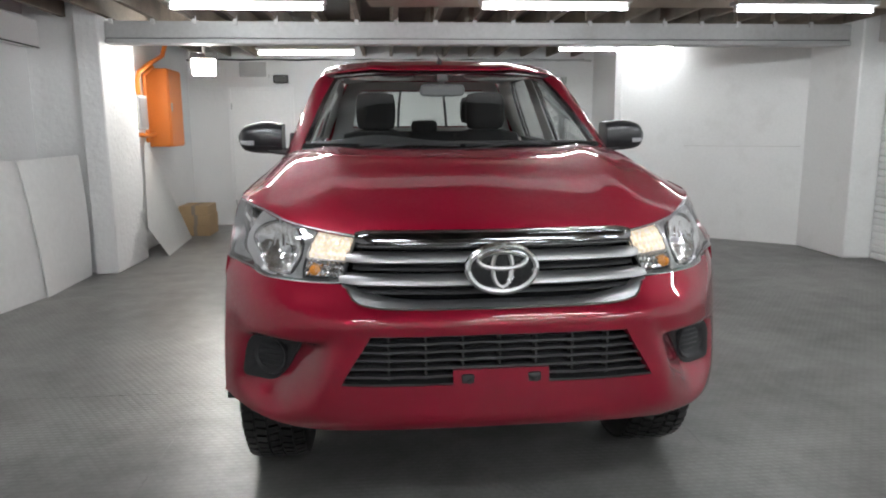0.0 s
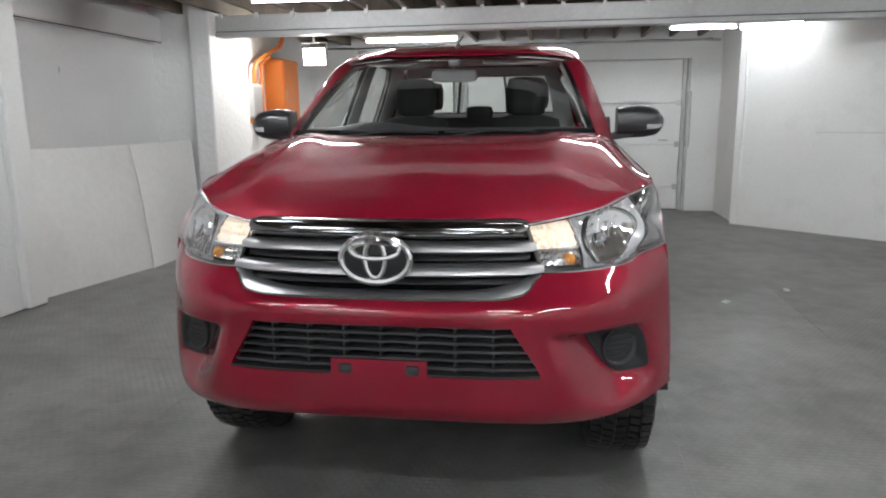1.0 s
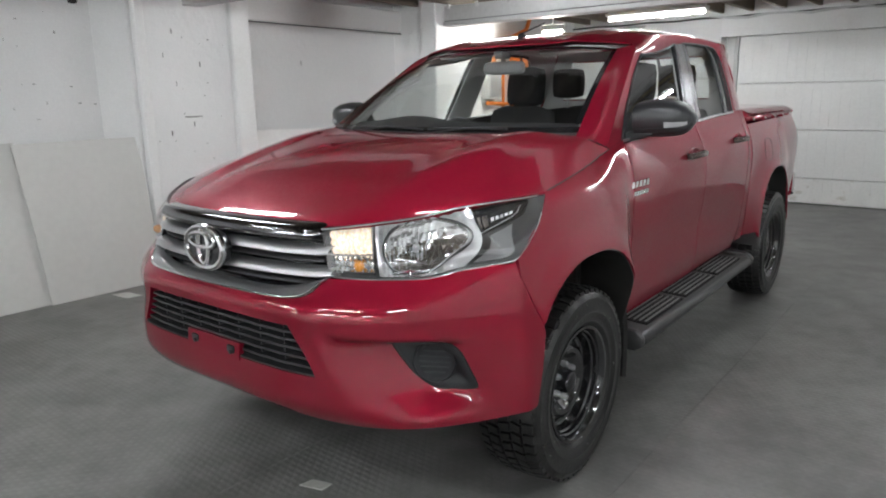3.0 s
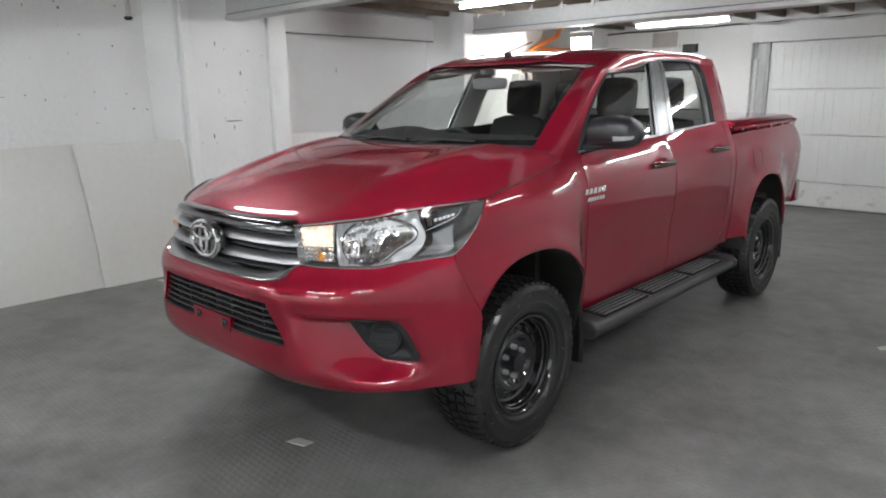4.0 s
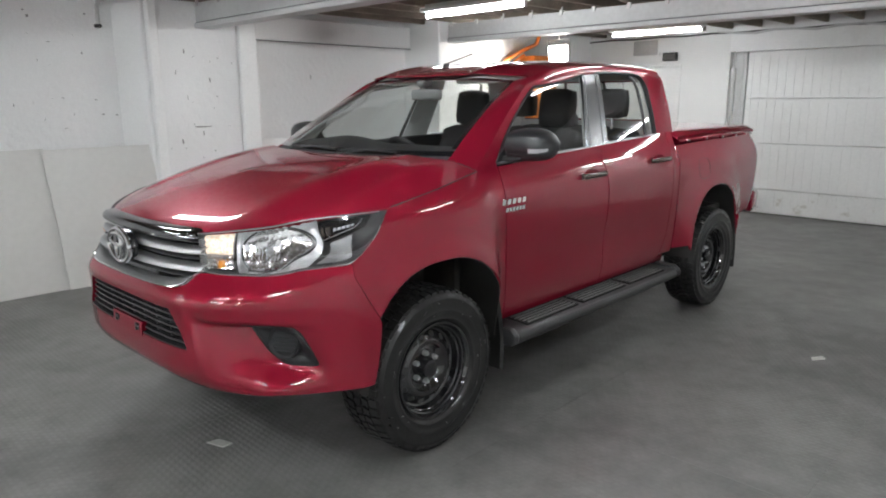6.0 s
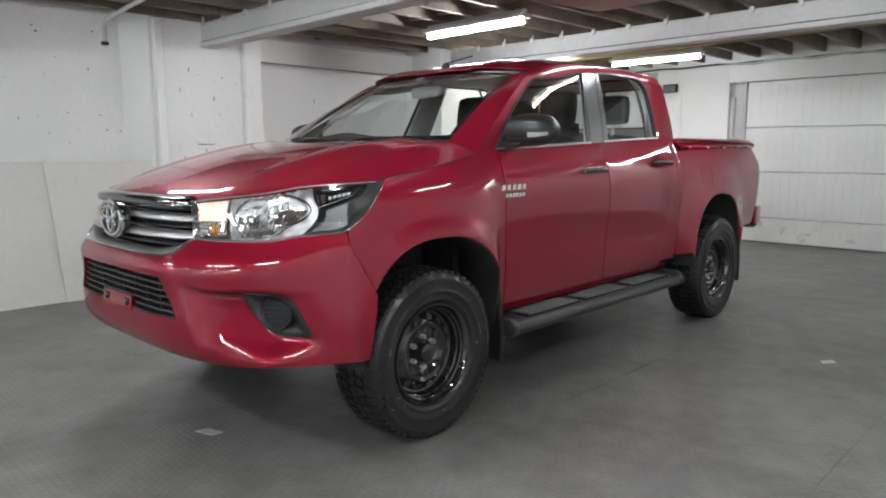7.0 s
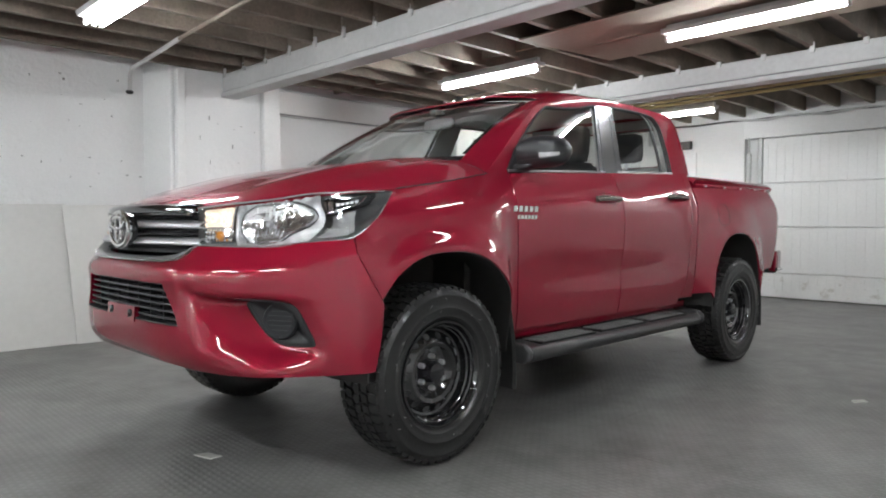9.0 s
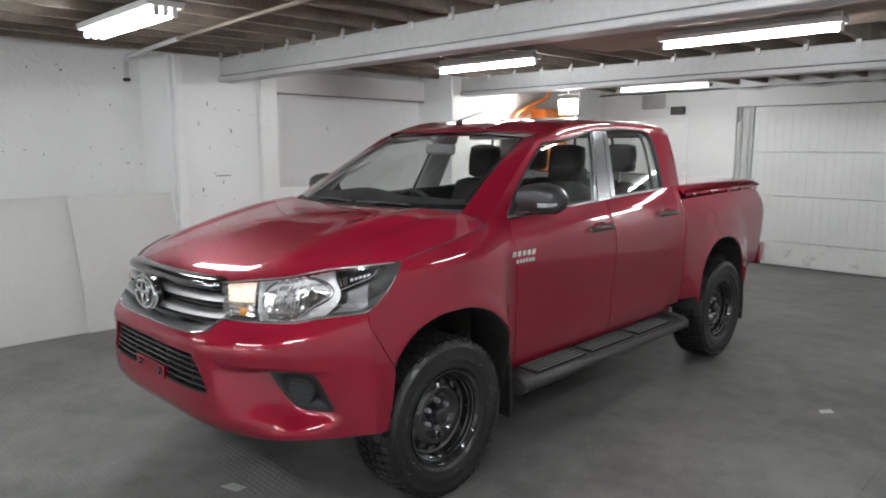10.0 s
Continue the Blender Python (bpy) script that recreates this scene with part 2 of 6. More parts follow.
def disc_bm(profile, sides=32, axis="x"):
    """A turned shape: profile of (along, radius) round an axis through the origin."""
    bm = bmesh.new()
    rings = []
    for a, r in profile:
        ring = []
        for k in range(sides):
            c, s = math.cos(2 * math.pi * k / sides), math.sin(2 * math.pi * k / sides)
            p = {"x": (a, r * c, r * s), "y": (r * c, a, r * s), "z": (r * c, r * s, a)}[axis]
            ring.append(bm.verts.new(p))
        rings.append(ring)
    for r, s in zip(rings, rings[1:]):
        for k in range(sides):
            bm.faces.new((r[k], r[(k + 1) % sides], s[(k + 1) % sides], s[k]))
    bm.faces.new(rings[0])
    bm.faces.new(rings[-1])
    bmesh.ops.recalc_face_normals(bm, faces=bm.faces[:])
    return bm


def structure(name, bm, mat, label, category):
    return tagged(link(name, bm, mat), label, category, kind="structure")


# ---- the room ----
XW, YN, YS, TOP = -3.83, 7.8, -6.0, 2.74

floor = structure("floor", box_bm(-4.3, 5.3, YS - 0.3, 8.4, -0.2, -0.003), SEAM, "worn grey studded floor plates with scuffs and dark spots", "floor")
structure("wall_west", box_bm(XW - 0.25, XW, YS, YN + 0.25, 0, TOP), WALL_W, "white painted brick wall with chips and scuffs", "wall")
structure("wall_west_2", box_bm(XW + 0.002, -3.32, 5.0, YN, 0, TOP), WALL_W, "white painted brick wall behind the column", "wall")
structure("wall_north", box_bm(XW - 0.25, -1.06, YN, YN + 0.25, 0, TOP), WALL_N, "white painted end wall with a door", "wall")
structure("wall_north_2", box_bm(-1.06, 3.1, YN + 0.16, YN + 0.4, 0, TOP), PLASTER, "white end wall behind the sectional door", "wall")
structure("wall_north_3", box_bm(-1.06, 2.86, YN - 0.02, YN + 0.155, 2.22, TOP), PLASTER, "white lintel over the sectional door", "wall")
structure("wall_north_4", box_bm(2.405, 2.86, YN - 0.02, YN + 0.155, 0, 2.22), PLASTER, "white wall end beside the sectional door", "wall")
structure("wall_east", box_bm(2.86, 3.1, 6.45, YN + 0.16, 0, TOP), PLASTER, "white plastered return wall", "wall")
structure("wall_east_2", prism_bm([(2.80, 6.52), (4.72, 4.88), (4.9, 5.08), (3.0, 6.75)], "z", 0, TOP), PLASTER, "white plastered slanting wall with a faint joint", "wall")
structure("wall_east_3", box_bm(4.62, 5.1, 4.06, 4.95, 0, TOP, 0.012), PLASTER, "white pier beside the roller shutter", "wall")
structure("wall_east_4", box_bm(5.0, 5.25, YS, 4.06, 0, TOP), PLASTER, "plain white side wall", "wall")
structure("wall_south", box_bm(XW, 5.0, YS - 0.25, YS, 0, TOP), PLASTER, "plain white end wall", "wall")
structure("pier", box_bm(XW + 0.002, -3.5, 0.70, 1.60, 0, 2.62, 0.01), WALL_W, "white painted brick pier under the roof beam", "pier")
structure("pilaster", box_bm(XW + 0.002, -3.45, 1.602, 1.80, 0, 2.6, 0.012), PLASTER, "white plastered pilaster beside the pier", "pilaster")
structure("pier_return", prism_bm([(-3.828, 0.52), (-3.828, 0.698), (-3.508, 0.698), (-3.508, 0.655), (-3.56, 0.635)], "z", 0, 2.6, 0.012, 2), WALL_W, "white painted splayed return of the pier", "pier")
structure("pilaster_strip", box_bm(-3.498, -3.466, 0.702, 0.79, 0, 2.52, 0.01), PLASTER, "white boxed strip up the pier", "trim")
structure("column", box_bm(-3.34, -3.113, 4.1, 5.0, 0, TOP, 0.012), WALL_W, "white painted brick column", "column")
structure("column_side", box_bm(XW + 0.002, -3.342, 4.18, 4.98, 0, TOP), WALL_W, "white painted brick beside the column", "column")
structure("wall_beam", box_bm(XW + 0.002, -3.70, 1.802, 4.178, 2.24, 2.5, 0.012), PLASTER, "white boxed beam along the wall", "beam")
structure("wall_beam_joint", box_bm(-3.71, -3.694, 1.81, 4.17, 2.232, 2.239), DARK, "dark line under the wall beam", "beam")


def roof_beam(name, y, z0, z1, x0, x1):
    """A white steel joist with a wide lower flange and a clip at every timber."""
    b = thing(name, "white painted steel roof beam with timber clips", "beam", kind="structure")
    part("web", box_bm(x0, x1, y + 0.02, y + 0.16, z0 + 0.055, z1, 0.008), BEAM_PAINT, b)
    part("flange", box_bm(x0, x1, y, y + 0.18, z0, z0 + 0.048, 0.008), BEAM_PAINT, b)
    # dark strip that draws the shadow line above the flange
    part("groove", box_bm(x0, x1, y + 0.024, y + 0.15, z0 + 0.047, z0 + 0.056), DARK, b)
    clip = None
    x = -3.44
    while x < x1 - 0.1:
        if clip is None:
            clip = part("clip", box_bm(-0.02, 0.02, -0.012, 0.012, -0.035, 0.05, 0.004), WHITE_STEEL, b)
        else:
            c = new("clip", clip.data)
            c.parent = b
            clip = c
        clip.location = (x, y + 0.012, z1)
        x += 0.4
    return b


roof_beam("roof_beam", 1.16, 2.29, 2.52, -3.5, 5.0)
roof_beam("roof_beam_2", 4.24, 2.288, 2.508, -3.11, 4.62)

# ceiling: deck and timbers in one mesh
bm = bmesh.new()


def add_box(bm, x0, x1, y0, y1, z0, z1):
    bmesh.ops.create_cube(bm, size=1, matrix=Matrix.Translation(((x0 + x1) / 2, (y0 + y1) / 2, (z0 + z1) / 2)) @ Matrix.Diagonal((x1 - x0, y1 - y0, z1 - z0, 1)))


rng = random.Random(4)
x = -3.87
while x < 5.0:
    dx = rng.uniform(-0.012, 0.012)
    add_box(bm, x + dx - 0.024, x + dx + 0.024, YS, 1.34, 2.53, 2.735)
    dx2 = rng.uniform(-0.02, 0.02)
    add_box(bm, x + dx2 + 0.03 - 0.024, x + dx2 + 0.03 + 0.024, 1.16, 4.42, 2.526, 2.735)
    add_box(bm, x - dx - 0.024, x - dx + 0.024, 4.24, YN, 2.53, 2.735)
    x += 0.4
for y in (-3.4, -1.1, 2.75, 5.6):
    x = -3.87
    while x < 4.8:
        if rng.random() < 0.55:
            add_box(bm, x + 0.06, x + 0.36, y - 0.02, y + 0.02, 2.57, 2.72)
        x += 0.4
tagged(link("ceiling_joists", bm, TIMBER), "bare dusty timber joists under the floor above", "ceiling", kind="structure")
structure("ceiling", box_bm(-4.3, 5.3, YS - 0.3, 8.4, 2.737, 2.85), DECK, "dark boarded deck above the joists", "ceiling")
structure("ceiling_sheet", prism_bm([(-0.60, 2.30), (4.4, 2.20), (4.4, 2.83), (-0.54, 2.865)], "z", 2.512, 2.524), PLY, "tan sheet nailed under the joists", "ceiling")
structure("ceiling_sheet_2", prism_bm([(-0.54, 2.875), (4.4, 2.84), (4.4, 3.33), (-0.475, 3.43)], "z", 2.513, 2.525), PLY, "tan sheet nailed under the joists", "ceiling")

# floor plates, butted with narrow open joints
xs = [-4.3, -2.6, -1.38, -0.16, 1.06, 2.28, 3.5, 5.3]
ys = [YS - 0.3, -4.2, -1.75, 0.7, 3.15, 5.6, 8.4]
for x0, x1 in zip(xs, xs[1:]):
    for y0, y1 in zip(ys, ys[1:]):
        part("floor_plate", box_bm(x0 + 0.0008, x1 - 0.0008, y0 + 0.0008, y1 - 0.0008, -0.006, 0.0), FLOOR, floor)


def batten(length, tubes, glow):
    """A ceiling batten with bare tubes, its middle at the origin."""
    b = thing("tube_light", "lit bare fluorescent batten under the joists", "ceiling light", group="ceiling tube lights")
    h = length / 2
    w = 0.066 if tubes == 1 else 0.10
    part("housing", prism_bm([(-w, 0.035), (-w - 0.012, 0.07), (w + 0.012, 0.07), (w, 0.035)], "x", -h, h, 0.003), WHITE_STEEL, b)
    part("spine", box_bm(-h + 0.02, h - 0.02, -0.02, 0.02, 0.071, 0.11), WHITE_STEEL, b)
    for k in range(tubes):
        y = (k - (tubes - 1) / 2) * 0.052
        part("tube", tube_bm([(-h + 0.03, y, 0), (h - 0.03, y, 0)], 0.0135, 12), glow, b, "glowing white tube")
        for s in (-1, 1):
            part("lamp_holder", box_bm(s * (h - 0.018) - 0.012, s * (h - 0.018) + 0.012, y - 0.014, y + 0.014, -0.018, 0.036, 0.003), WHITE_STEEL, b)
    return b


batten(1.25, 1, GLOW_NEW).matrix_world = pose(-1.45, 2.86, 2.405)
# battens out of view behind the camera, added to light the truck's front
unseen_batten = batten(1.25, 1, GLOW)
unseen_batten.matrix_world = pose(1.0, -3.0, 2.405)
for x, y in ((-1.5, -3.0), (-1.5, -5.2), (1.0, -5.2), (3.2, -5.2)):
    copy_thing(unseen_batten, pose(x, y, 2.405))
# also added out of view, stronger, for the truck's near side
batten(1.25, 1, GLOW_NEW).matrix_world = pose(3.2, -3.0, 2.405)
# two unseen fill battens; the strong one is there to brighten the doors
batten(1.25, 1, GLOW_SOFT).matrix_world = pose(1.0, -0.4, 2.405)
batten(1.25, 1, GLOW_ADDED).matrix_world = pose(3.2, -0.4, 2.405)
older = batten(1.25, 1, GLOW_AGED)
older.matrix_world = pose(1.04, 2.78, 2.405)
copy_thing(older, pose(-1.37, 6.2, 2.405))
batten(1.25, 1, GLOW_FAINT).matrix_world = pose(3.2, 2.82, 2.405)
short = batten(0.78, 1, GLOW_DIM)
short.matrix_world = pose(2.17, 5.72, 2.405)
copy_thing(short, pose(2.98, 5.95, 2.44, 0, 0, -40))
batten(1.2, 3, GLOW_TRIPLE).matrix_world = pose(-1.5, -0.45, 2.405)


def floodlight():
    f = thing("floodlight", "lit white floodlight hung from the joists", "floodlight")
    part("body", prism_bm([(-0.15, -0.11), (0.15, -0.11), (0.15, 0.11), (-0.15, 0.11)], "y", 0.0, 0.06, 0.012), GREYMETAL, f)
    part("lens", box_bm(-0.13, 0.13, -0.006, -0.001, -0.095, 0.095), FLOODGLOW, f, "glowing white face")
    part("bracket", tube_bm([(-0.16, 0.03, 0), (-0.16, 0.03, 0.17), (0.16, 0.03, 0.17), (0.16, 0.03, 0)], 0.01, 8), GREYMETAL, f)
    part("stem", tube_bm([(0, 0.03, 0.17), (0, 0.03, 0.545)], 0.012, 8), GREYMETAL, f)
    return f


floodlight().matrix_world = pose(-2.57, 5.83, 2.20, 7, 0, 10)


# ---- end wall ----
def plain_door(x0, x1, h, y):
    d = thing("door_1", "plain white flush door in the end wall, closed", "door", kind="structure")
    part("leaf", box_bm(x0 + 0.05, x1 - 0.05, y - 0.012, y - 0.001, 0.01, h - 0.05, 0.003), PLASTER, d)
    for a, b in ((x0, x0 + 0.045), (x1 - 0.045, x1)):
        part("jamb", box_bm(a, b, y - 0.03, y - 0.001, 0, h, 0.004), PLASTER, d)
    part("head", box_bm(x0 + 0.046, x1 - 0.046, y - 0.03, y - 0.001, h - 0.045, h, 0.004), PLASTER, d)
    part("handle", tube_bm([(x1 - 0.1, y - 0.012, 1.0), (x1 - 0.1, y - 0.05, 1.0), (x1 - 0.2, y - 0.05, 1.0)], 0.008, 8), GREYMETAL, d)
    for z in (0.3, 1.75):
        part("hinge", box_bm(x0 + 0.043, x0 + 0.055, y - 0.034, y - 0.012, z, z + 0.09), GREYMETAL, d)


plain_door(-2.74, -1.76, 2.08, YN)
v = thing("wall_vent", "grey louvred vent above the door", "vent")
part("frame", box_bm(-2.548, -2.155, YN - 0.02, YN - 0.001, 2.233, 2.448, 0.004), GREYMETAL, v)
for k in range(6):
    part("slat", box_bm(-2.528, -2.175, YN - 0.028, YN - 0.019, 2.256 + k * 0.030, 2.276 + k * 0.030), GREYMETAL, v)
s = thing("exit_sign", "dark unlit exit sign box above the door", "sign")
part("case", box_bm(-2.045, -1.83, YN - 0.06, YN - 0.001, 2.138, 2.255, 0.006), DARK, s)
part("panel", box_bm(-2.03, -1.845, YN - 0.066, YN - 0.061, 2.15, 2.243), SEAM, s)


DOOR_PAINT = material("white coated door panel", (0.82, 0.82, 0.81), 0.4, spread=0.05, scale=5, bump=0.05, fine=30, dirt=(0.62, 0.6, 0.56), dirt_amount=0.3)
DOOR_STAINED = material("white door panel with brown damp stains", (0.80, 0.80, 0.785), 0.5, spread=0.06, scale=12, bump=0.08, fine=30, dirt=(0.33, 0.28, 0.21), dirt_amount=0.75)


def sectional_door(x0, x1, y, rows):
    d = thing("sectional_door", "white ribbed sectional garage door, shut", "garage door", kind="structure")
    for a, b in zip(rows, rows[1:]):
        bm = box_bm(x0, x1, y, y + 0.04, a + 0.004, b - 0.004, 0.004)
        k = x0 + 0.06
        while k < x1 - 0.03:
            add_box(bm, k, k + 0.012, y - 0.0035, y + 0.002, a + 0.02, b - 0.02)
            k += 0.11
        part("door_panel", bm, DOOR_PAINT if a > 0.1 else DOOR_STAINED, d, "" if a > 0.1 else "stained bottom panel")
    for a, b in ((x0 - 0.06, x0 - 0.004), (x1 + 0.004, x1 + 0.06)):
        part("track", box_bm(a, b, y - 0.03, y + 0.03, 0, rows[-1] + 0.02, 0.004), WHITE_STEEL, d)
    part("bottom_seal", box_bm(x0, x1, y - 0.01, y + 0.03, 0.0, 0.012), SEAM, d)
    part("grab_handle", tube_bm([(x1 - 0.3, y, 1.05), (x1 - 0.3, y - 0.04, 1.05), (x1 - 0.18, y - 0.04, 1.05), (x1 - 0.18, y, 1.05)], 0.008, 8), GREYMETAL, d)
    for z in rows[1:-1]:
        part("hinge", box_bm(x1 - 0.07, x1 - 0.01, y - 0.012, y - 0.001, z - 0.04, z + 0.04), GREYMETAL, d)


sectional_door(-0.83, 2.34, 7.87, (0.012, 0.35, 0.985, 1.59, 2.215))
for x, z0, z1 in ((-0.97, 1.1, 2.0), (2.42, 0.95, 1.75)):
    p = thing("spring_cover", "white upright cover beside the sectional door", "door spring cover", group="spring covers")
    part("cover", tube_bm([(x, 7.735, z0), (x, 7.735, z1)], 0.035, 12), WHITE_STEEL, p)
    part("rod", tube_bm([(x, 7.735, 0.0), (x, 7.735, 2.22)], 0.012, 8), WHITE_STEEL, p)


def roller_shutter(x, y0, y1, h):
    d = thing("roller_shutter", "white slatted roller shutter, shut", "roller shutter", kind="structure")
    slat = None
    z = 0.0
    while z < h:
        if slat is None:
            slat = part("slat", prism_bm([(0.0, 0.0), (-0.012, 0.012), (-0.016, 0.037), (-0.012, 0.062), (0.0, 0.072), (0.012, 0.072), (0.012, 0.0)], "y", y0, y1), DOOR_PAINT, d)
        else:
            s2 = new("slat", slat.data)
            s2.parent = d
            s2.location = (0, 0, z)
        z += 0.075
    for ob in d.children:
        ob.location.x = x
    part("hood", box_bm(x - 0.16, x + 0.1, y0, y1, h, h + 0.3, 0.01), WHITE_STEEL, d)


roller_shutter(4.93, 0.8, 4.04, 2.3)


# ---- boards, boxes and fittings ----
def leaning_board(name, y0, y1, foot, head, h, label, mat):
    """A thin sheet that leans on the wall, slightly bowed along its length."""
    bm = bmesh.new()
    n, m = 16, 6
    grid = []
    for i in range(n + 1):
        y = y0 + (y1 - y0) * i / n
        row = []
        for j in range(m + 1):
            t = j / m
            bow = 0.025 * math.sin(math.pi * t) + 0.012 * math.sin(2.2 * y + 1.3) * t
            f0, h0 = (a + (b - a) * i / n for a, b in (foot, head))
            row.append(bm.verts.new((f0 + (h0 - f0) * t + bow, y, h * t + (0.012 * math.sin(1.7 * y) if j == m else 0))))
        grid.append(row)
    for i in range(n):
        for j in range(m):
            bm.faces.new((grid[i][j], grid[i + 1][j], grid[i + 1][j + 1], grid[i][j + 1]))
    bmesh.ops.recalc_face_normals(bm, faces=bm.faces[:])
    bmesh.ops.solidify(bm, geom=bm.faces[:], thickness=0.012)
    low = min(v.co.z for v in bm.verts)
    bmesh.ops.translate(bm, verts=bm.verts[:], vec=(0, 0, -low))
    return tagged(link(name, bm, mat, smooth=40), label, "sheet board", group="leaning sheet boards")


leaning_board("sheet_board", -2.75, -0.20, (-3.425, -3.425), (-3.79, -3.79), 1.21, "large white sheet board leaning on the brick wall", BOARD)
leaning_board("sheet_board", -0.23, 0.66, (-3.395, -3.395), (-3.755, -3.56), 1.2, "white sheet board leaning beside the pier", BOARD)
leaning_board("sheet_board", 1.815, 3.12, (-3.60, -3.372), (-3.79, -3.53), 1.2, "white sheet board leaning in the wall recess", BOARD_WHITE)
leaning_board("sheet_board", 3.10, 4.06, (-3.350, -3.373), (-3.505, -3.39), 1.2, "white sheet board set upright beside the column", BOARD_WHITE)

bm = bmesh.new()
vs = [bm.verts.new(p) for p in ((-2.977, 4.64, 0.40), (-2.917, 5.095, 0.0), (-3.039, 6.48, 0.0), (-3.26, 5.742, 1.233), (-3.29, 5.66, 1.40))]
bm.faces.new(vs)
bmesh.ops.solidify(bm, geom=bm.faces[:], thickness=0.012)
bm2 = min(v.co.z for v in bm.verts)
bmesh.ops.translate(bm, verts=bm.verts[:], vec=(0, 0, -bm2))
tagged(link("offcut_board", bm, BOARD_WHITE), "white triangular board offcut leaning on the wall", "sheet board")

for k, (x0, x1, y0, y1, z0, z1) in enumerate(((-3.22, -2.83, 6.62, 7.1, 0, 0.15), (-3.2, -2.82, 6.6, 7.08, 0.153, 0.29), (-3.23, -2.84, 6.61, 7.1, 0.293, 0.42))):
    b = thing("cardboard_box", "flat brown cardboard box in a low stack", "box", group="stack of cardboard boxes")
    part("carton", box_bm(x0, x1, y0, y1, z0, z1, 0.004), CARD, b)
    part("tape", box_bm(x0 + 0.17, x0 + 0.22, y0 - 0.001, y1 + 0.001, z0 + 0.001, z1 + 0.001), PLY, b)

c = thing("switch_cabinet", "orange enamelled electrical cabinet on the wall", "electrical cabinet")
part("case", box_bm(-3.318, -3.06, 5.95, 6.5, 1.24, 2.2, 0.012, 2), ORANGE, c)
part("door", box_bm(-3.058, -3.045, 5.97, 6.48, 1.26, 2.18, 0.006), ORANGE, c)
part("latch", box_bm(-3.044, -3.03, 6.0, 6.02, 1.68, 1.78, 0.003), GREYMETAL, c)
c = thing("conduit", "bent orange conduit above the cabinet", "conduit")
part("pipe", tube_bm([(-3.26, 5.5, 1.5), (-3.26, 5.5, 2.02), (-3.25, 5.55, 2.12), (-3.2, 5.8, 2.24), (-3.14, 6.1, 2.36), (-3.1, 6.15, 2.53)], 0.028, 10), ORANGE, c)
part("pipe", tube_bm([(-3.26, 5.72, 1.3), (-3.26, 5.72, 2.1), (-3.2, 5.9, 2.21)], 0.022, 10), ORANGE, c)
c = thing("meter_box", "small grey meter box beside the orange cabinet", "meter box")
part("case", box_bm(-3.318, -3.2, 5.3, 5.6, 1.45, 1.85, 0.01), WHITE_STEEL, c)
part("cover", box_bm(-3.199, -3.19, 5.33, 5.57, 1.48, 1.82, 0.004), GREYMETAL, c)
c = thing("conduit", "orange lower conduit under the meter box", "conduit")
part("pipe", tube_bm([(-3.27, 5.35, 1.4), (-3.24, 5.7, 1.38), (-3.24, 5.93, 1.4)], 0.025, 10), ORANGE, c)

c = thing("wall_pipe", "white pipe dropping from the ceiling along the wall", "pipe")
part("pipe", tube_bm([(-3.79, 0.385, 2.275), (-3.79, 0.39, 2.45), (-3.74, 0.39, 2.495), (-2.40, 0.28, 2.50)], 0.019, 10), WHITE_STEEL, c)
part("conduit", tube_bm([(-2.41, 0.28, 2.50), (-1.26, 0.23, 2.51), (2.6, 0.10, 2.51)], 0.014, 10), TIMBER, c, "dull brown conduit")
part("clip", disc_bm([(-0.014, 0.024), (-0.004, 0.034), (0.01, 0.034), (0.016, 0.026)], 16, "z"), DARK, c).location = (-3.79, 0.385, 2.28)
c = thing("service_pipe", "yellowish pipe hung under the far joists", "pipe")
part("pipe", tube_bm([(-3.2, 6.05, 2.5), (4.0, 5.6, 2.5)], 0.02, 10), YELLOW, c)
c = thing("service_pipe", "yellowish pipe hung under the far joists", "pipe")
part("pipe", tube_bm([(-3.2, 5.72, 2.48), (4.1, 5.22, 2.48)], 0.015, 10), YELLOW, c)
for y, sag, r in ((7.70, 0.03, 0.010), (7.66, 0.018, 0.008)):
    c = thing("ceiling_cable", "pale cable slung along the end wall", "cable")
    part("cable", tube_bm([(-1.2 + 0.25 * k, y, 2.49 - sag * abs(math.sin(k * 0.9)) - 0.01 * (k % 3)) for k in range(17)], r, 6), WHITE_STEEL, c)
c = thing("ceiling_cable", "dark cable clipped along the end wall", "cable")
part("cable", tube_bm([(-3.3 + 0.4 * k, 7.74, 2.47 + 0.012 * (k % 2)) for k in range(16)], 0.012, 6), DARK, c)
for k, (x, y, a, s) in enumerate(((0.1, -0.68, 20, 0.06), (1.83, 2.47, 60, 0.055), (-3.2, 0.25, 10, 0.12), (2.4, 2.9, 80, 0.05))):
    sc = thing("paper_scrap", "small scrap of white paper on the floor", "paper scrap", group="paper scraps", at=pose(x, y, 0.001, 0, 0, a))
    part("sheet", prism_bm([(-s, -s * 0.4), (s * 0.7, -s * 0.5), (s, s * 0.35), (-s * 0.5, s * 0.45)], "z", 0, 0.004), PAPER, sc)

# dark scuffs and chips in the paint
scuff = bmesh.new()
add_box(scuff, -3.5, -3.4975, 1.09, 1.26, 1.358, 1.366)
add_box(scuff, -3.5, -3.4973, 1.11, 1.21, 1.355, 1.362)
rng = random.Random(5)
for k in range(20):
    y, z = rng.uniform(0.82, 1.55), rng.uniform(0.9, 2.1)
    add_box(scuff, -3.5, -3.4978, y, y + rng.uniform(0.004, 0.014), z, z + rng.choice((0.006, 0.01, 0.04)))
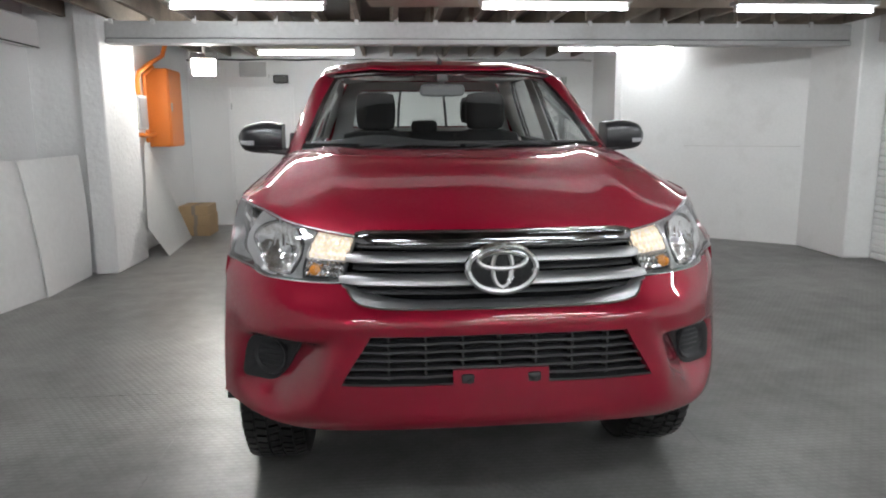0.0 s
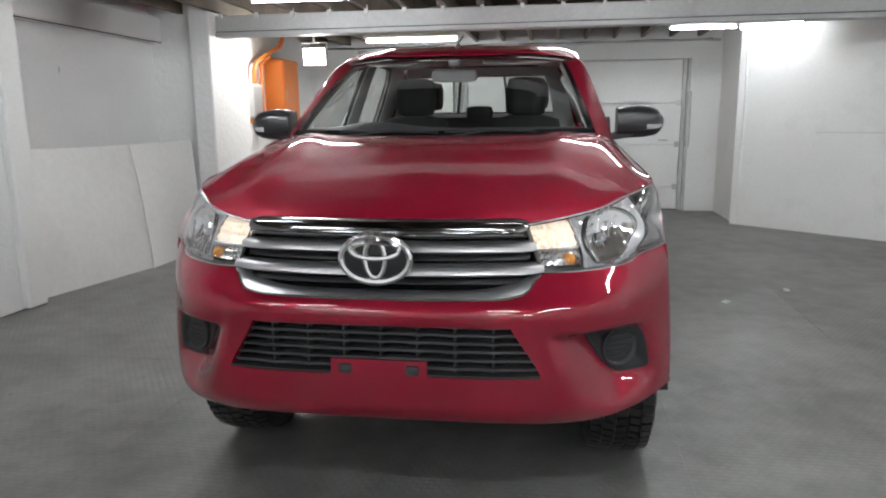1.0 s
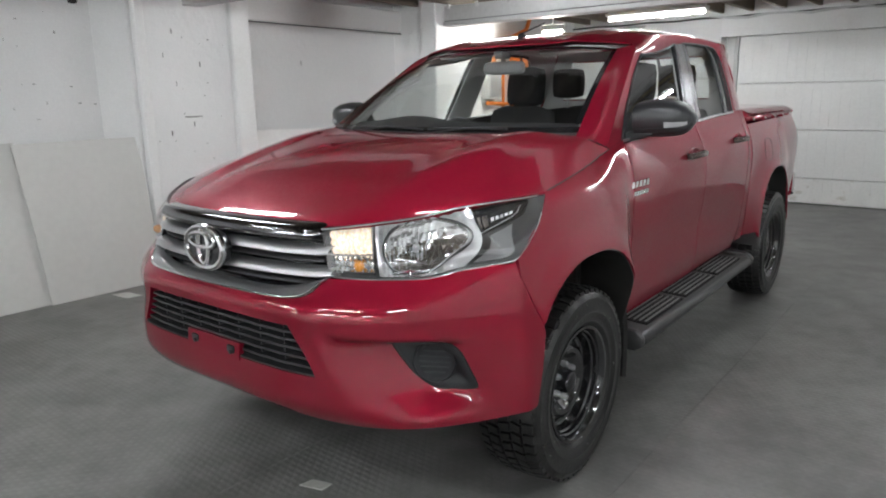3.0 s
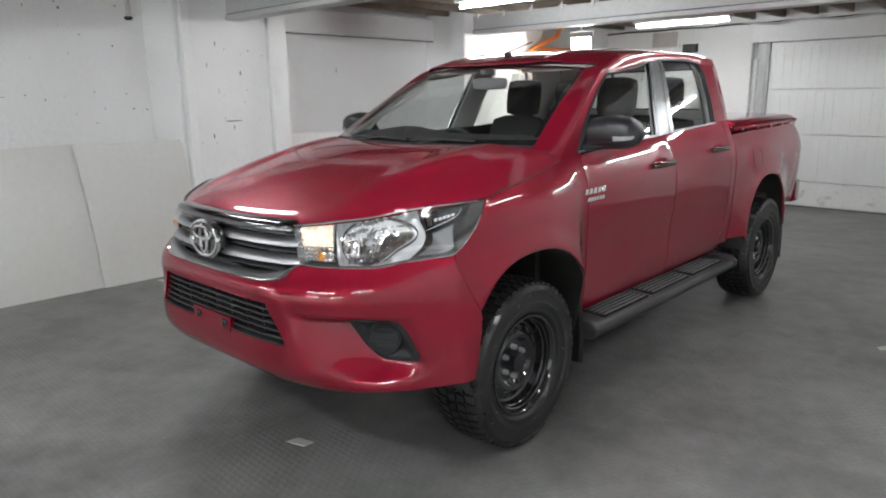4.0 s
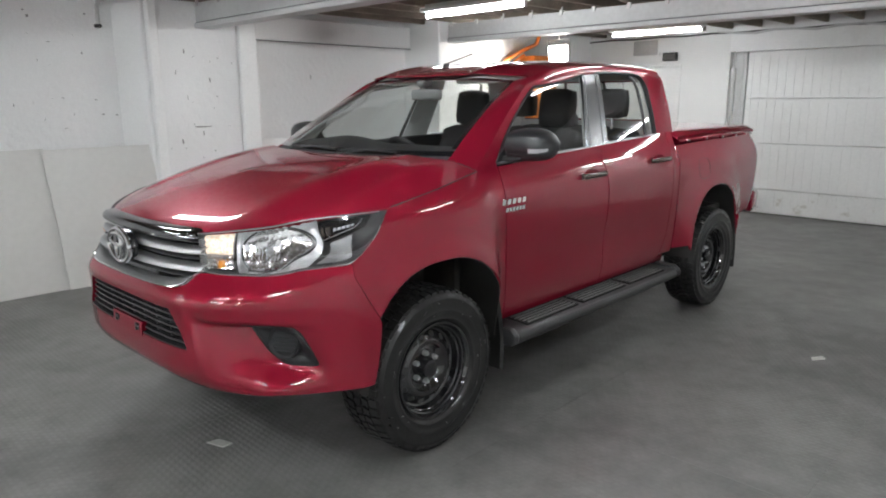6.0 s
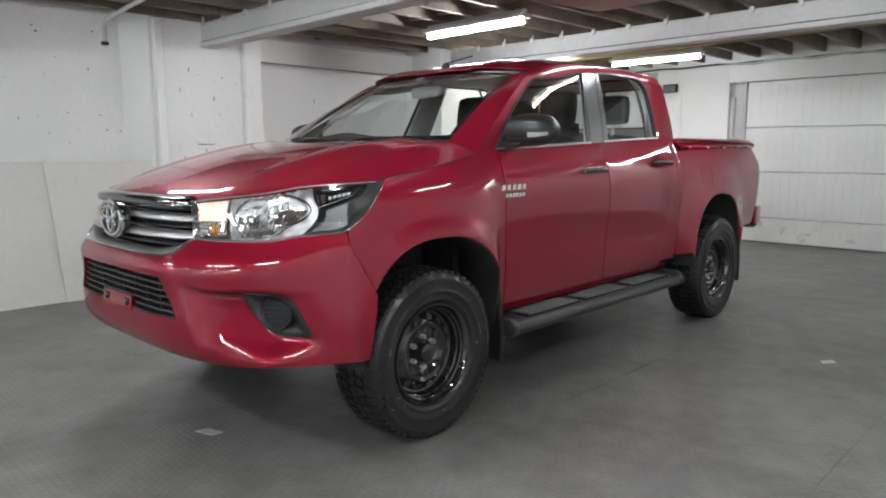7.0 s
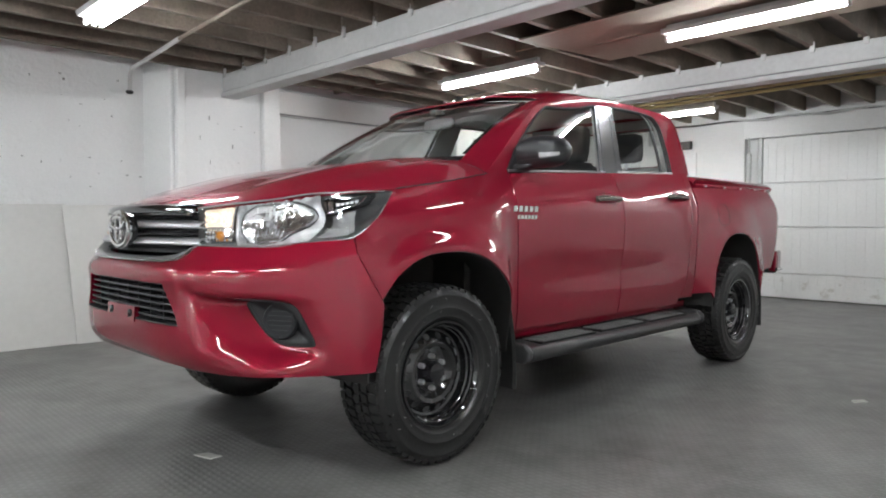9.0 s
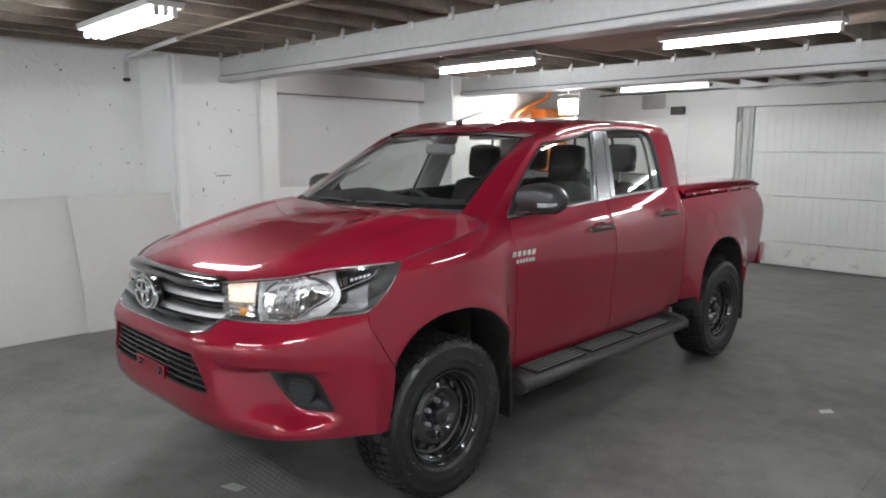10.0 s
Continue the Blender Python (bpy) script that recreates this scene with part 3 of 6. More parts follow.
for k in range(46):
    y, z = rng.uniform(-1.6, 0.65), rng.uniform(1.28, 2.45)
    add_box(scuff, XW, XW + 0.0025, y, y + rng.choice((0.003, 0.005, 0.008, 0.02)), z, z + rng.choice((0.004, 0.006, 0.009, 0.02)))
tagged(link("wall_scuffs", scuff, material("dark scuff", (0.26, 0.25, 0.245), 0.8)), "dark scuffs and chips in the white paint", "wall", kind="structure")
# shallow board joint on the slanting wall
a, b = Vector((3.55, 5.879, 1.2)), Vector((4.60, 4.982, 1.2))
nrm = Vector((-1.64, -1.92, 0)).normalized() * 0.0025
tagged(link("wall_joint", tube_bm([a + nrm, a.lerp(b, 0.5) + nrm, b + nrm], 0.004, 6), BOARD), "faint raised joint across the slanting wall", "trim", kind="structure")


# ---- the pickup truck: materials ----
def car_paint(name, colour):
    m = material(name, colour, 0.42, metal=0.32, spread=0.02, scale=3, coat=1.0, spec=0.05)
    n, l = m.node_tree.nodes, m.node_tree.links
    bsdf = n["Principled BSDF"]
    bsdf.inputs["Coat Roughness"].default_value = 0.02
    bsdf.inputs["Coat IOR"].default_value = 1.57
    tc = n.new("ShaderNodeTexCoord")
    fl = n.new("ShaderNodeTexNoise")
    fl.inputs["Scale"].default_value = 900
    l.new(tc.outputs["Object"], fl.inputs["Vector"])
    b = n.new("ShaderNodeBump")
    b.inputs["Strength"].default_value, b.inputs["Distance"].default_value = 0.06, 0.001
    l.new(fl.outputs["Fac"], b.inputs["Height"])
    l.new(b.outputs[0], bsdf.inputs["Normal"])
    return m


def clear_glass(name, tint, gloss=1.0, front=0.11):
    m = bpy.data.materials.new(name)
    m.use_nodes = True
    n, l = m.node_tree.nodes, m.node_tree.links
    n.clear()
    out = n.new("ShaderNodeOutputMaterial")
    tr = n.new("ShaderNodeBsdfTransparent")
    tr.inputs["Color"].default_value = (*tint, 1)
    gl = n.new("ShaderNodeBsdfGlossy")
    gl.inputs["Roughness"].default_value = 0.015
    gl.inputs["Color"].default_value = (gloss, gloss, gloss, 1)
    # gloss by the angle of view, alike from both sides
    fr = n.new("ShaderNodeLayerWeight")
    fr.inputs["Blend"].default_value = 0.5
    p5 = n.new("ShaderNodeMath")
    p5.operation = "POWER"
    p5.inputs[1].default_value = 4.5
    l.new(fr.outputs["Facing"], p5.inputs[0])
    ma = n.new("ShaderNodeMath")
    ma.operation = "MULTIPLY_ADD"
    ma.inputs[1].default_value, ma.inputs[2].default_value = 0.9, front
    l.new(p5.outputs[0], ma.inputs[0])
    mix = n.new("ShaderNodeMixShader")
    l.new(ma.outputs[0], mix.inputs[0])
    l.new(tr.outputs[0], mix.inputs[1])
    l.new(gl.outputs[0], mix.inputs[2])
    l.new(mix.outputs[0], out.inputs[0])
    return m


RED = car_paint("crimson metallic paint", (0.248, 0.0048, 0.0225))
CHROME = material("bright chrome", (0.78, 0.78, 0.79), 0.14, metal=1.0, spread=0.02)
SATIN = material("satin silver trim", (0.52, 0.52, 0.53), 0.36, metal=0.9, spread=0.04)
GRILLEBAR = material("satin grille chrome", (0.52, 0.52, 0.53), 0.42, metal=0.9, spread=0.04)
BLACK = material("black textured plastic", (0.026, 0.026, 0.028), 0.5, spread=0.12, scale=8, bump=0.1, fine=250)
GLOSSBLACK = material("gloss black plastic", (0.012, 0.012, 0.014), 0.16, spread=0.05, coat=0.4)
PILLARFILM = material("dark satin pillar film", (0.27, 0.27, 0.275), 0.22, metal=0.8, spread=0.04)
# chrome for the top bar, its dark ceiling reflection put into the colour
DIMCHROME = material("dark chrome", (0.22, 0.22, 0.23), 0.12, metal=1.0, spread=0.02)
RUBBER = material("tyre rubber", (0.014, 0.0138, 0.0137), 0.30, spread=0.3, scale=26, bump=0.12, fine=90, dirt=(0.075, 0.072, 0.068), dirt_amount=0.2, spec=0.5)
SCUFFPALE = material("pale rubber scuff", (0.34, 0.34, 0.335), 0.7, spread=0.3, scale=60)
RIM = material("black painted steel wheel", (0.008, 0.008, 0.009), 0.12, spread=0.1, coat=1.0)
UNDER = material("dirty underbody", (0.022, 0.021, 0.02), 0.75, spread=0.3, scale=12, bump=0.15, fine=60, dirt=(0.09, 0.075, 0.06), dirt_amount=0.4)
STEEL = material("dull suspension steel", (0.22, 0.21, 0.2), 0.5, metal=0.7, spread=0.2)
CLOTH = material("dark grey seat cloth", (0.024, 0.0235, 0.025), 0.85, spread=0.1, scale=20, bump=0.15, fine=300)
DASH = material("dark grey dashboard plastic", (0.032, 0.032, 0.034), 0.6, spread=0.06, bump=0.05, fine=300)
TRIM = material("pale grey cabin lining", (0.58, 0.58, 0.57), 0.7, spread=0.04, bump=0.05, fine=200)
GLASS = clear_glass("clear car glass", (0.90, 0.93, 0.915), 1.0, 0.045)
SIDEGLASS = clear_glass("clear side glass", (0.92, 0.94, 0.93), 1.0, 0.08)
LENS = clear_glass("clear lamp lens", (0.98, 0.985, 0.99))
REFLECT = material("polished lamp reflector", (0.95, 0.95, 0.96), 0.09, metal=1.0, spread=0.03)
AMBER = material("amber bulb", (0.75, 0.3, 0.06), 0.2, spread=0.02)
WARM = material("lit sidelight", (1.0, 0.87, 0.71), 0.25, emit=1.0, spread=0.0)
n, l = WARM.node_tree.nodes, WARM.node_tree.links
cell = n.new("ShaderNodeTexVoronoi")
cell.inputs["Scale"].default_value = 120
spot = n.new("ShaderNodeMapRange")
spot.inputs["From Min"].default_value, spot.inputs["From Max"].default_value = 0.1, 0.7
spot.inputs["To Min"].default_value, spot.inputs["To Max"].default_value = 1.15, 0.22
coords = n.new("ShaderNodeTexCoord")
l.new(coords.outputs["Object"], cell.inputs["Vector"])
l.new(cell.outputs["Distance"], spot.inputs["Value"])
l.new(spot.outputs[0], n["Principled BSDF"].inputs["Emission Strength"])
MIRRORGLASS = material("mirror glass", (0.9, 0.9, 0.9), 0.02, metal=1.0, spread=0.0)
LABELGREY = material("pale lettering grey", (0.7, 0.7, 0.7), 0.4)


# ---- curves and patches ----
def curve(table):
    """A smooth function through (at, value) pairs, level beyond its ends."""
    xs, ys = [float(a) for a, b in table], [float(b) for a, b in table]
    k = len(xs)
    d = [(ys[i + 1] - ys[i]) / (xs[i + 1] - xs[i]) for i in range(k - 1)]
    m = [d[0]] + [0.0 if d[i - 1] * d[i] <= 0 else 2 * d[i - 1] * d[i] / (d[i - 1] + d[i]) for i in range(1, k - 1)] + [d[-1]]

    def at(x):
        if x <= xs[0]:
            return ys[0]
        if x >= xs[-1]:
            return ys[-1]
        i = 0
        while x > xs[i + 1]:
            i += 1
        h = xs[i + 1] - xs[i]
        t = (x - xs[i]) / h
        return ys[i] * (1 + 2 * t) * (1 - t) ** 2 + h * m[i] * t * (1 - t) ** 2 + ys[i + 1] * t * t * (3 - 2 * t) + h * m[i + 1] * t * t * (t - 1)
    return at


def blurred(f, h):
    """The same function with its bends rounded over a reach of h on either side."""
    kernel = [(k / 6 * h, math.exp(-2.2 * (k / 6) ** 2)) for k in range(-6, 7)]
    total = sum(w for d, w in kernel)
    return lambda x: sum(f(x + d) * w for d, w in kernel) / total


def ease(t):
    t = min(max(t, 0.0), 1.0)
    return t * t * (3 - 2 * t)


def mixf(a, b, t):
    return a + (b - a) * t


def thicken(bm, thick):
    """Gives a sheet a back and a rim, drawn straight inwards."""
    bm.normal_update()
    front, rim = bm.faces[:], [e for e in bm.edges if len(e.link_faces) == 1]
    back = {w: bm.verts.new(w.co - w.normal * thick) for w in bm.verts[:]}
    for f in front:
        bm.faces.new([back[w] for w in reversed(f.verts[:])])
    for e in rim:
        lp = e.link_loops[0]
        a, b = lp.vert, lp.link_loop_next.vert
        bm.faces.new((b, a, back[a], back[b]))


def relax(bm, rounds):
    """Evens out a sheet's inner points; its rim stays."""
    inner_verts = [w for w in bm.verts if not any(len(e.link_faces) == 1 for e in w.link_edges)]
    for _ in range(rounds):
        target = [sum((e.other_vert(w).co for e in w.link_edges), Vector()) / len(w.link_edges) for w in inner_verts]
        for w, co in zip(inner_verts, target):
            w.co = w.co.lerp(co, 0.6)


def patch_bm(point, us, vs, skip=None, thick=0.0, rounds=0):
    """A sheet through point(u, v) over two lists of parameters; thick: how far it is drawn inwards (towards the truck's middle)."""
    bm = bmesh.new()
    g = [[bm.verts.new(point(u, v)) for v in vs] for u in us]
    for i in range(len(us) - 1):
        for j in range(len(vs) - 1):
            if skip and skip((us[i] + us[i + 1]) / 2, (vs[j] + vs[j + 1]) / 2):
                continue
            q = (g[i][j], g[i + 1][j], g[i + 1][j + 1], g[i][j + 1])
            if len({tuple(round(c, 5) for c in w.co) for w in q}) >= 3:
                bm.faces.new(q)
    loose = [w for w in bm.verts if not w.link_faces]
    bmesh.ops.delete(bm, geom=loose, context="VERTS")
    bmesh.ops.remove_doubles(bm, verts=bm.verts[:], dist=0.0002)
    if rounds:
        relax(bm, rounds)
    bmesh.ops.recalc_face_normals(bm, faces=bm.faces[:])
    mid = Vector((0, 1.4, 0.8))
    score = sum(f.normal.dot(f.calc_center_median() - mid) * f.calc_area() for f in bm.faces)
    if score < 0:
        bmesh.ops.reverse_faces(bm, faces=bm.faces[:])
    if thick:
        thicken(bm, thick)
    return bm


def mirrored(bm):
    b = bm.copy()
    for w in b.verts:
        w.co.x = -w.co.x
    bmesh.ops.reverse_faces(b, faces=b.faces[:])
    return b


def both(name, bm, mat, parent, label="", smooth=35):
    """The part and its like on the other side."""
    other = mirrored(bm)
    return part(name, bm, mat, parent, label, smooth), part(name, other, mat, parent, label, smooth)


def moved(bm, m):
    bmesh.ops.transform(bm, matrix=m, verts=bm.verts[:])
    return bm


def steps(a, b, k):
    return [a + (b - a) * i / k for i in range(k + 1)]


truck = thing("pickup_truck", "crimson metallic double-cab pickup truck with black steel wheels", "pickup truck")

# side section, wheel openings and flares
SECTION = blurred(curve([(0.40, 0.805), (0.5, 0.832), (0.6, 0.853), (0.75, 0.868), (0.9, 0.877), (1.02, 0.882), (1.1, 0.884), (1.15, 0.878), (1.2, 0.865), (1.25, 0.848), (1.3, 0.828), (1.35, 0.806), (1.42, 0.78)]), 0.05)
ARCHES = ((0.018, 0.46, 0.42, 0.50, 0.962), (3.13, 0.43, 0.45, 0.515, 0.922))


BUMPER_X = curve([(0.44, 0.872), (0.5, 0.893), (0.6, 0.905), (0.78, 0.912), (0.93, 0.905), (1.0, 0.898), (1.1, 0.885), (1.2, 0.85)])


def arch_height(y):
    for cy, hw, zc, ht, lip in ARCHES:
        a = abs(y - cy) / hw
        if a < 1:
            return zc + ht * (1 - a ** 2.4) ** (1 / 2.4)
    return 0.0


def width(y, z):
    w = SECTION(z)
    # fuller wings and bumper corners
    if y < 0.5:
        w += 0.016 * ease((0.5 - y) / 0.5) * ease((1.26 - z) / 0.12)
    if y < -0.28:
        w = mixf(w, max(w, BUMPER_X(z)), ease((-0.28 - y) / 0.16))
    if y > 3.3:
        w -= 0.03 * ((y - 3.3) / 0.75) ** 2
    for cy, hw, zc, ht, lip in ARCHES:
        r = ((abs(y - cy) / hw) ** 2.4 + (max(0.0, z - zc) / ht) ** 2.4) ** (1 / 2.4)
        d = (r - 1) * 0.45 * (0.72 if y < 1.5 else 1.0)
        if d < 0.26:
            keep = ease((0.545 - y) / 0.15) if y < 1.5 else ease((y - 2.36) / 0.2)
            w = mixf(w, max(lip, w), keep * (0.75 * (1 - ease(d / 0.26)) + 0.25 * (1 - ease(d / 0.07))))
    # a soft hollow along the lower doors
    if 0.5 < y < 2.5:
        w -= 0.016 * math.exp(-((z - 0.76) / 0.10) ** 2) * ease((y - 0.5) / 0.4) * ease((2.5 - y) / 0.4)
    return w


def side_panel(yf, yr, zlow, ztop, nu, nv, thick=0.012):
    """A body-side panel between two upright seams yf(z), yr(z)."""
    def point(u, v):
        yy = mixf(yf(0.9), yr(0.9), u)
        z = mixf(zlow(yy), ztop(yy), v)
        yy = mixf(yf(z), yr(z), u)
        z = mixf(zlow(yy), ztop(yy), v)
        return (width(yy, z), yy, z)
    return patch_bm(point, steps(0, 1, nu), steps(0, 1, nv), thick=thick, rounds=10)


seam_door = curve([(0.45, 0.60), (0.6, 0.585), (0.9, 0.56), (1.15, 0.545), (1.35, 0.53)])
seam_split = curve([(0.4, 1.555), (1.0, 1.55), (1.4, 1.50)])
seam_rear = curve([(0.5, 2.30), (0.56, 2.36), (0.7, 2.405), (1.0, 2.42), (1.4, 2.42)])
hood_seam = curve([(-0.30, 1.172), (-0.1, 1.20), (0.1, 1.228), (0.3, 1.262), (0.56, 1.305)])
belt = curve([(0.4, 1.275), (0.6, 1.289), (1.4, 1.33), (2.2, 1.368), (2.6, 1.385)])

# bumper and wing share this seam up to the lamp, then follow the lamp's rear edge
def wing_front(z):
    if z < 0.72:
        return curve([(0.42, -0.42), (0.6, -0.375), (0.72, -0.36)])(z)
    return -0.36 - (min(z, 0.93) - 0.72) / 0.21 * 0.11


def wing_low(y):
    a = arch_height(y)
    if a:
        if y < -0.36:
            return max(a, 0.72)
        return a
    return 0.72 if y < 0 else 0.47


def wing_point(u, v):
    # lower edge: up the seam from the wheel opening, over the opening, down to the sill
    z_at = lambda yy: (max(wing_low(yy), 0.72 + (-0.36 - yy) / 0.11 * 0.21) if yy < -0.36 else wing_low(yy))
    yr = 0.54
    y = mixf(-0.47, yr, u)
    zl = z_at(y)
    lamp = curve([(-0.47, 0.988), (-0.42, 1.016), (-0.355, 1.068), (-0.30, 1.128), (-0.265, 1.168), (-0.25, 1.18), (-0.1, 1.20), (0.1, 1.228), (0.3, 1.262), (0.56, 1.305)])
    zt = max(lamp(y), zl + 0.002)
    z = mixf(zl, zt, v)
    y += ease((y - 0.3) / 0.24) * (seam_door(z) - 0.004 - yr)
    return (width(y, z), y, z)


us = sorted(set(steps(0, 0.16, 10) + steps(0.16, 0.92, 44) + steps(0.92, 1, 6)))
both("wing", patch_bm(wing_point, us, steps(0, 1, 30), thick=0.012, rounds=5), RED, truck, smooth=50)


both("front_door", side_panel(lambda z: seam_door(z) + 0.002, lambda z: seam_split(z) - 0.002, lambda y: 0.505, belt, 40, 30), RED, truck)
both("rear_door", side_panel(lambda z: seam_split(z) + 0.003, lambda z: seam_rear(z) - 0.002, lambda y: 0.505 + 0.0 * y, belt, 34, 30), RED, truck)
both("cab_corner", side_panel(lambda z: seam_rear(z) + 0.003, lambda z: 2.505, lambda y: 0.53, lambda y: belt(y) + 0.002, 8, 26), RED, truck)


def bed_low(y):
    a = arch_height(y)
    return a if a else (0.55 if y < 3 else mixf(0.50, 0.66, ease((y - 3.5) / 0.4)))


bed_top = curve([(2.5, 1.285), (3.0, 1.295), (4.05, 1.31)])
tail = curve([(0.5, 4.02), (0.66, 4.16), (0.8, 4.25), (0.95, 4.275), (1.12, 4.275), (1.24, 4.22), (1.31, 4.14)])


def bed_point(u, v):
    y = mixf(2.515, 4.0, u)
    z = mixf(bed_low(y), bed_top(y), v)
    y = mixf(2.515, tail(z), u)
    z = mixf(bed_low(y), bed_top(y), v)
    w = width(y, z)
    w -= 0.10 * max(0.0, (u - 0.9) / 0.1) ** 2.2
    return (w, y, z)


both("bed_side", patch_bm(bed_point, steps(0, 0.9, 60) + steps(0.9, 1, 8)[1:], steps(0, 1, 26), thick=0.014, rounds=5), RED, truck)

# dark rolled lips and liners of the wheel openings
for cy, hw, zc, ht, lip in ARCHES:
    def liner(u, v):
        a = mixf(-1, 1, u)
        ang = math.pi * (1 - u)
        c, s = math.cos(ang), math.sin(ang)
        y = cy + hw * math.copysign(abs(c) ** (2 / 2.4), c) * (1.0 + 0.06 * ease(v * 3))
        z = zc + ht * abs(s) ** (2 / 2.4) * (1.0 + 0.06 * ease(v * 3))
        x = mixf(width(y, z) - 0.006, 0.50, v)
        return (x, y, z)
    both("wheel_liner", patch_bm(liner, steps(0, 1, 40), [0, 0.05, 0.15, 0.4, 1], thick=0.004), UNDER, truck, "black wheel-arch liner")
    both("liner_back", moved(prism_bm([(-hw - 0.05, 0), (hw + 0.05, 0), (hw + 0.03, 0.3), (hw * 0.6, 0.56), (-hw * 0.6, 0.56), (-hw - 0.03, 0.3)], "x", 0.47, 0.50), Matrix.Translation((0, cy, zc - 0.02))), UNDER, truck, "black inner wheel housing")

# ---- front: bumper, grille, lamps ----
NOSE = curve([(0.455, -0.90), (0.468, -0.925), (0.49, -0.958), (0.52, -0.987), (0.56, -1.0), (0.64, -1.005), (0.72, -1.0), (0.80, -1.005), (0.84, -1.01), (0.88, -0.995), (0.90, -0.975), (0.96, -0.955), (1.05, -0.935), (1.12, -0.915), (1.2, -0.86)])
SIDE_Y = curve([(0.4, -0.47), (0.9, -0.47), (1.0, -0.40), (1.1, -0.30), (1.2, -0.26)])


def front_y(x, z):
    X = width(SIDE_Y(z), z)
    t = min(1.0, abs(x) / X)
    k = ease((z - 0.86) / 0.08)
    return SIDE_Y(z) - (SIDE_Y(z) - NOSE(z)) * max(0.0, 1 - t ** mixf(4.6, 2.9, k)) ** mixf(1.11, 0.83, k)


def shell(p, z):
    """Round the nose: p from 0 at the middle to 1 at the corner, then 1 + metres along the side."""
    if p <= 1:
        X = width(SIDE_Y(z), z)
        x = X * math.sin(p * math.pi / 2)
        return Vector((x, front_y(x, z), z))
    y = SIDE_Y(z) + p - 1
    return Vector((width(y, z), y, z))


def p_of(x, z):
    return math.asin(min(1.0, x / width(SIDE_Y(z), z))) * 2 / math.pi


intake_x = curve([(0.63, 0.50), (0.652, 0.492), (0.81, 0.398), (0.83, 0.39)])
fog_in = curve([(0.56, 0.729), (0.578, 0.719), (0.747, 0.623), (0.79, 0.602)])
fog_out = curve([(0.56, 0.860), (0.571, 0.857), (0.731, 0.819), (0.79, 0.805)])
bumper_top = curve([(0.0, 0.892), (0.37, 0.895), (0.44, 0.905), (0.48, 0.952), (0.55, 0.952), (0.7, 0.952), (0.8, 0.963), (0.9, 0.975)])
ROWS_Z = [0.468, 0.472, 0.478, 0.486, 0.50, 0.515, 0.53, 0.542, 0.55, 0.557, 0.563, 0.569, 0.575, 0.585, 0.60, 0.615, 0.633, 0.652] + [0.652 + 0.158 * k / 26 for k in range(1, 27)] + [0.816, 0.822, 0.8285, 0.835, 0.8415, 0.848, 0.854, 0.86, 0.866, 0.872, 0.8785, 0.885]


CHEEK = curve([(0.44, 0.872), (0.48, 0.864), (0.505, 0.835), (0.534, 0.786), (0.56, 0.773), (0.623, 0.762), (0.75, 0.758), (0.83, 0.752), (0.95, 0.74)])
scoop_in = curve([(0.5, -0.665), (0.578, -0.696), (0.747, -0.763), (0.8, -0.784)])
scoop_out = curve([(0.5, -0.574), (0.571, -0.603), (0.731, -0.668), (0.8, -0.696)])


def sculpt(q):
    """Deep scoop round the lamp pocket, below the cheek's crisp lower edge and above a proud lower lip."""
    z, t = q.z, abs(q.x)
    if t > 0.4:
        ridge, xi, xo = 0.484 + (0.86 - z) * 0.24, fog_in(z), fog_out(z)
        if t < xi:
            f = max(0.0, (t - ridge) / (xi - ridge))
            y = mixf(front_y(ridge, z), scoop_in(z), f ** 1.25)
        else:
            y = mixf(scoop_in(z), scoop_out(z), (t - xi) / (xo - xi))
        if t > ridge - 0.03:
            deep = max(0.0, y - q.y) * ease((t - ridge + 0.03) / 0.11) * ease((CHEEK(t) - z + 0.004) / 0.022) * ease((z - 0.478) / mixf(0.16, 0.10, ease((t - 0.6) / 0.15)))
            q.y += deep * (1 - ease((t - xo) / 0.05))
        q.y += 0.012 * ease((t - 0.47) / 0.06) * ease((0.886 - z) / 0.014) * ease((z - 0.70) / 0.1) * (1 - ease((t - 0.80) / 0.10))
    return q


def bumper_point(a, v):
    k = int(v)
    z = ROWS_Z[k]
    xs = [0.0, intake_x(z), fog_in(z), fog_out(z)]
    seg = min(int(a), 3)
    f = a - seg
    if seg < 3:
        x = mixf(xs[seg], xs[seg + 1], f)
        p = p_of(x, z)
    else:
        p0 = p_of(xs[3], z)
        end = 1 + wing_front(z) - SIDE_Y(z) - 0.003
        p = mixf(p0, end, f)
        x = 0.82
    if z > 0.822:
        # stretch the top band up to the grille and lamp edge
        zt = bumper_top(x if seg < 3 else 0.85)
        if seg == 3:
            zt = mixf(0.966, 0.988, f)
        z = mixf(0.822, zt, (z - 0.822) / 0.063)
        if seg == 3:
            end = 1 + wing_front(z) - SIDE_Y(z) - 0.003
            p = mixf(p_of(xs[3], z), end, f)
        else:
            p = p_of(x, z)
    if z < 0.56:
        # the lower edge rises a little towards the middle
        z += 0.026 * (1 - ease((x - 0.35) / 0.4)) * ease((0.56 - z) / 0.09) if seg < 3 else 0.0
        p = p_of(x, z) if seg < 3 else p
    q = shell(p, z)
    return sculpt(q)


def fog_corner(c, sn):
    """How square each corner of the lamp pocket is: sharp at the upper inner and lower outer one."""
    return (3.2 if c > 0 else 11.0) if sn > 0 else (9.0 if c > 0 else 3.6)


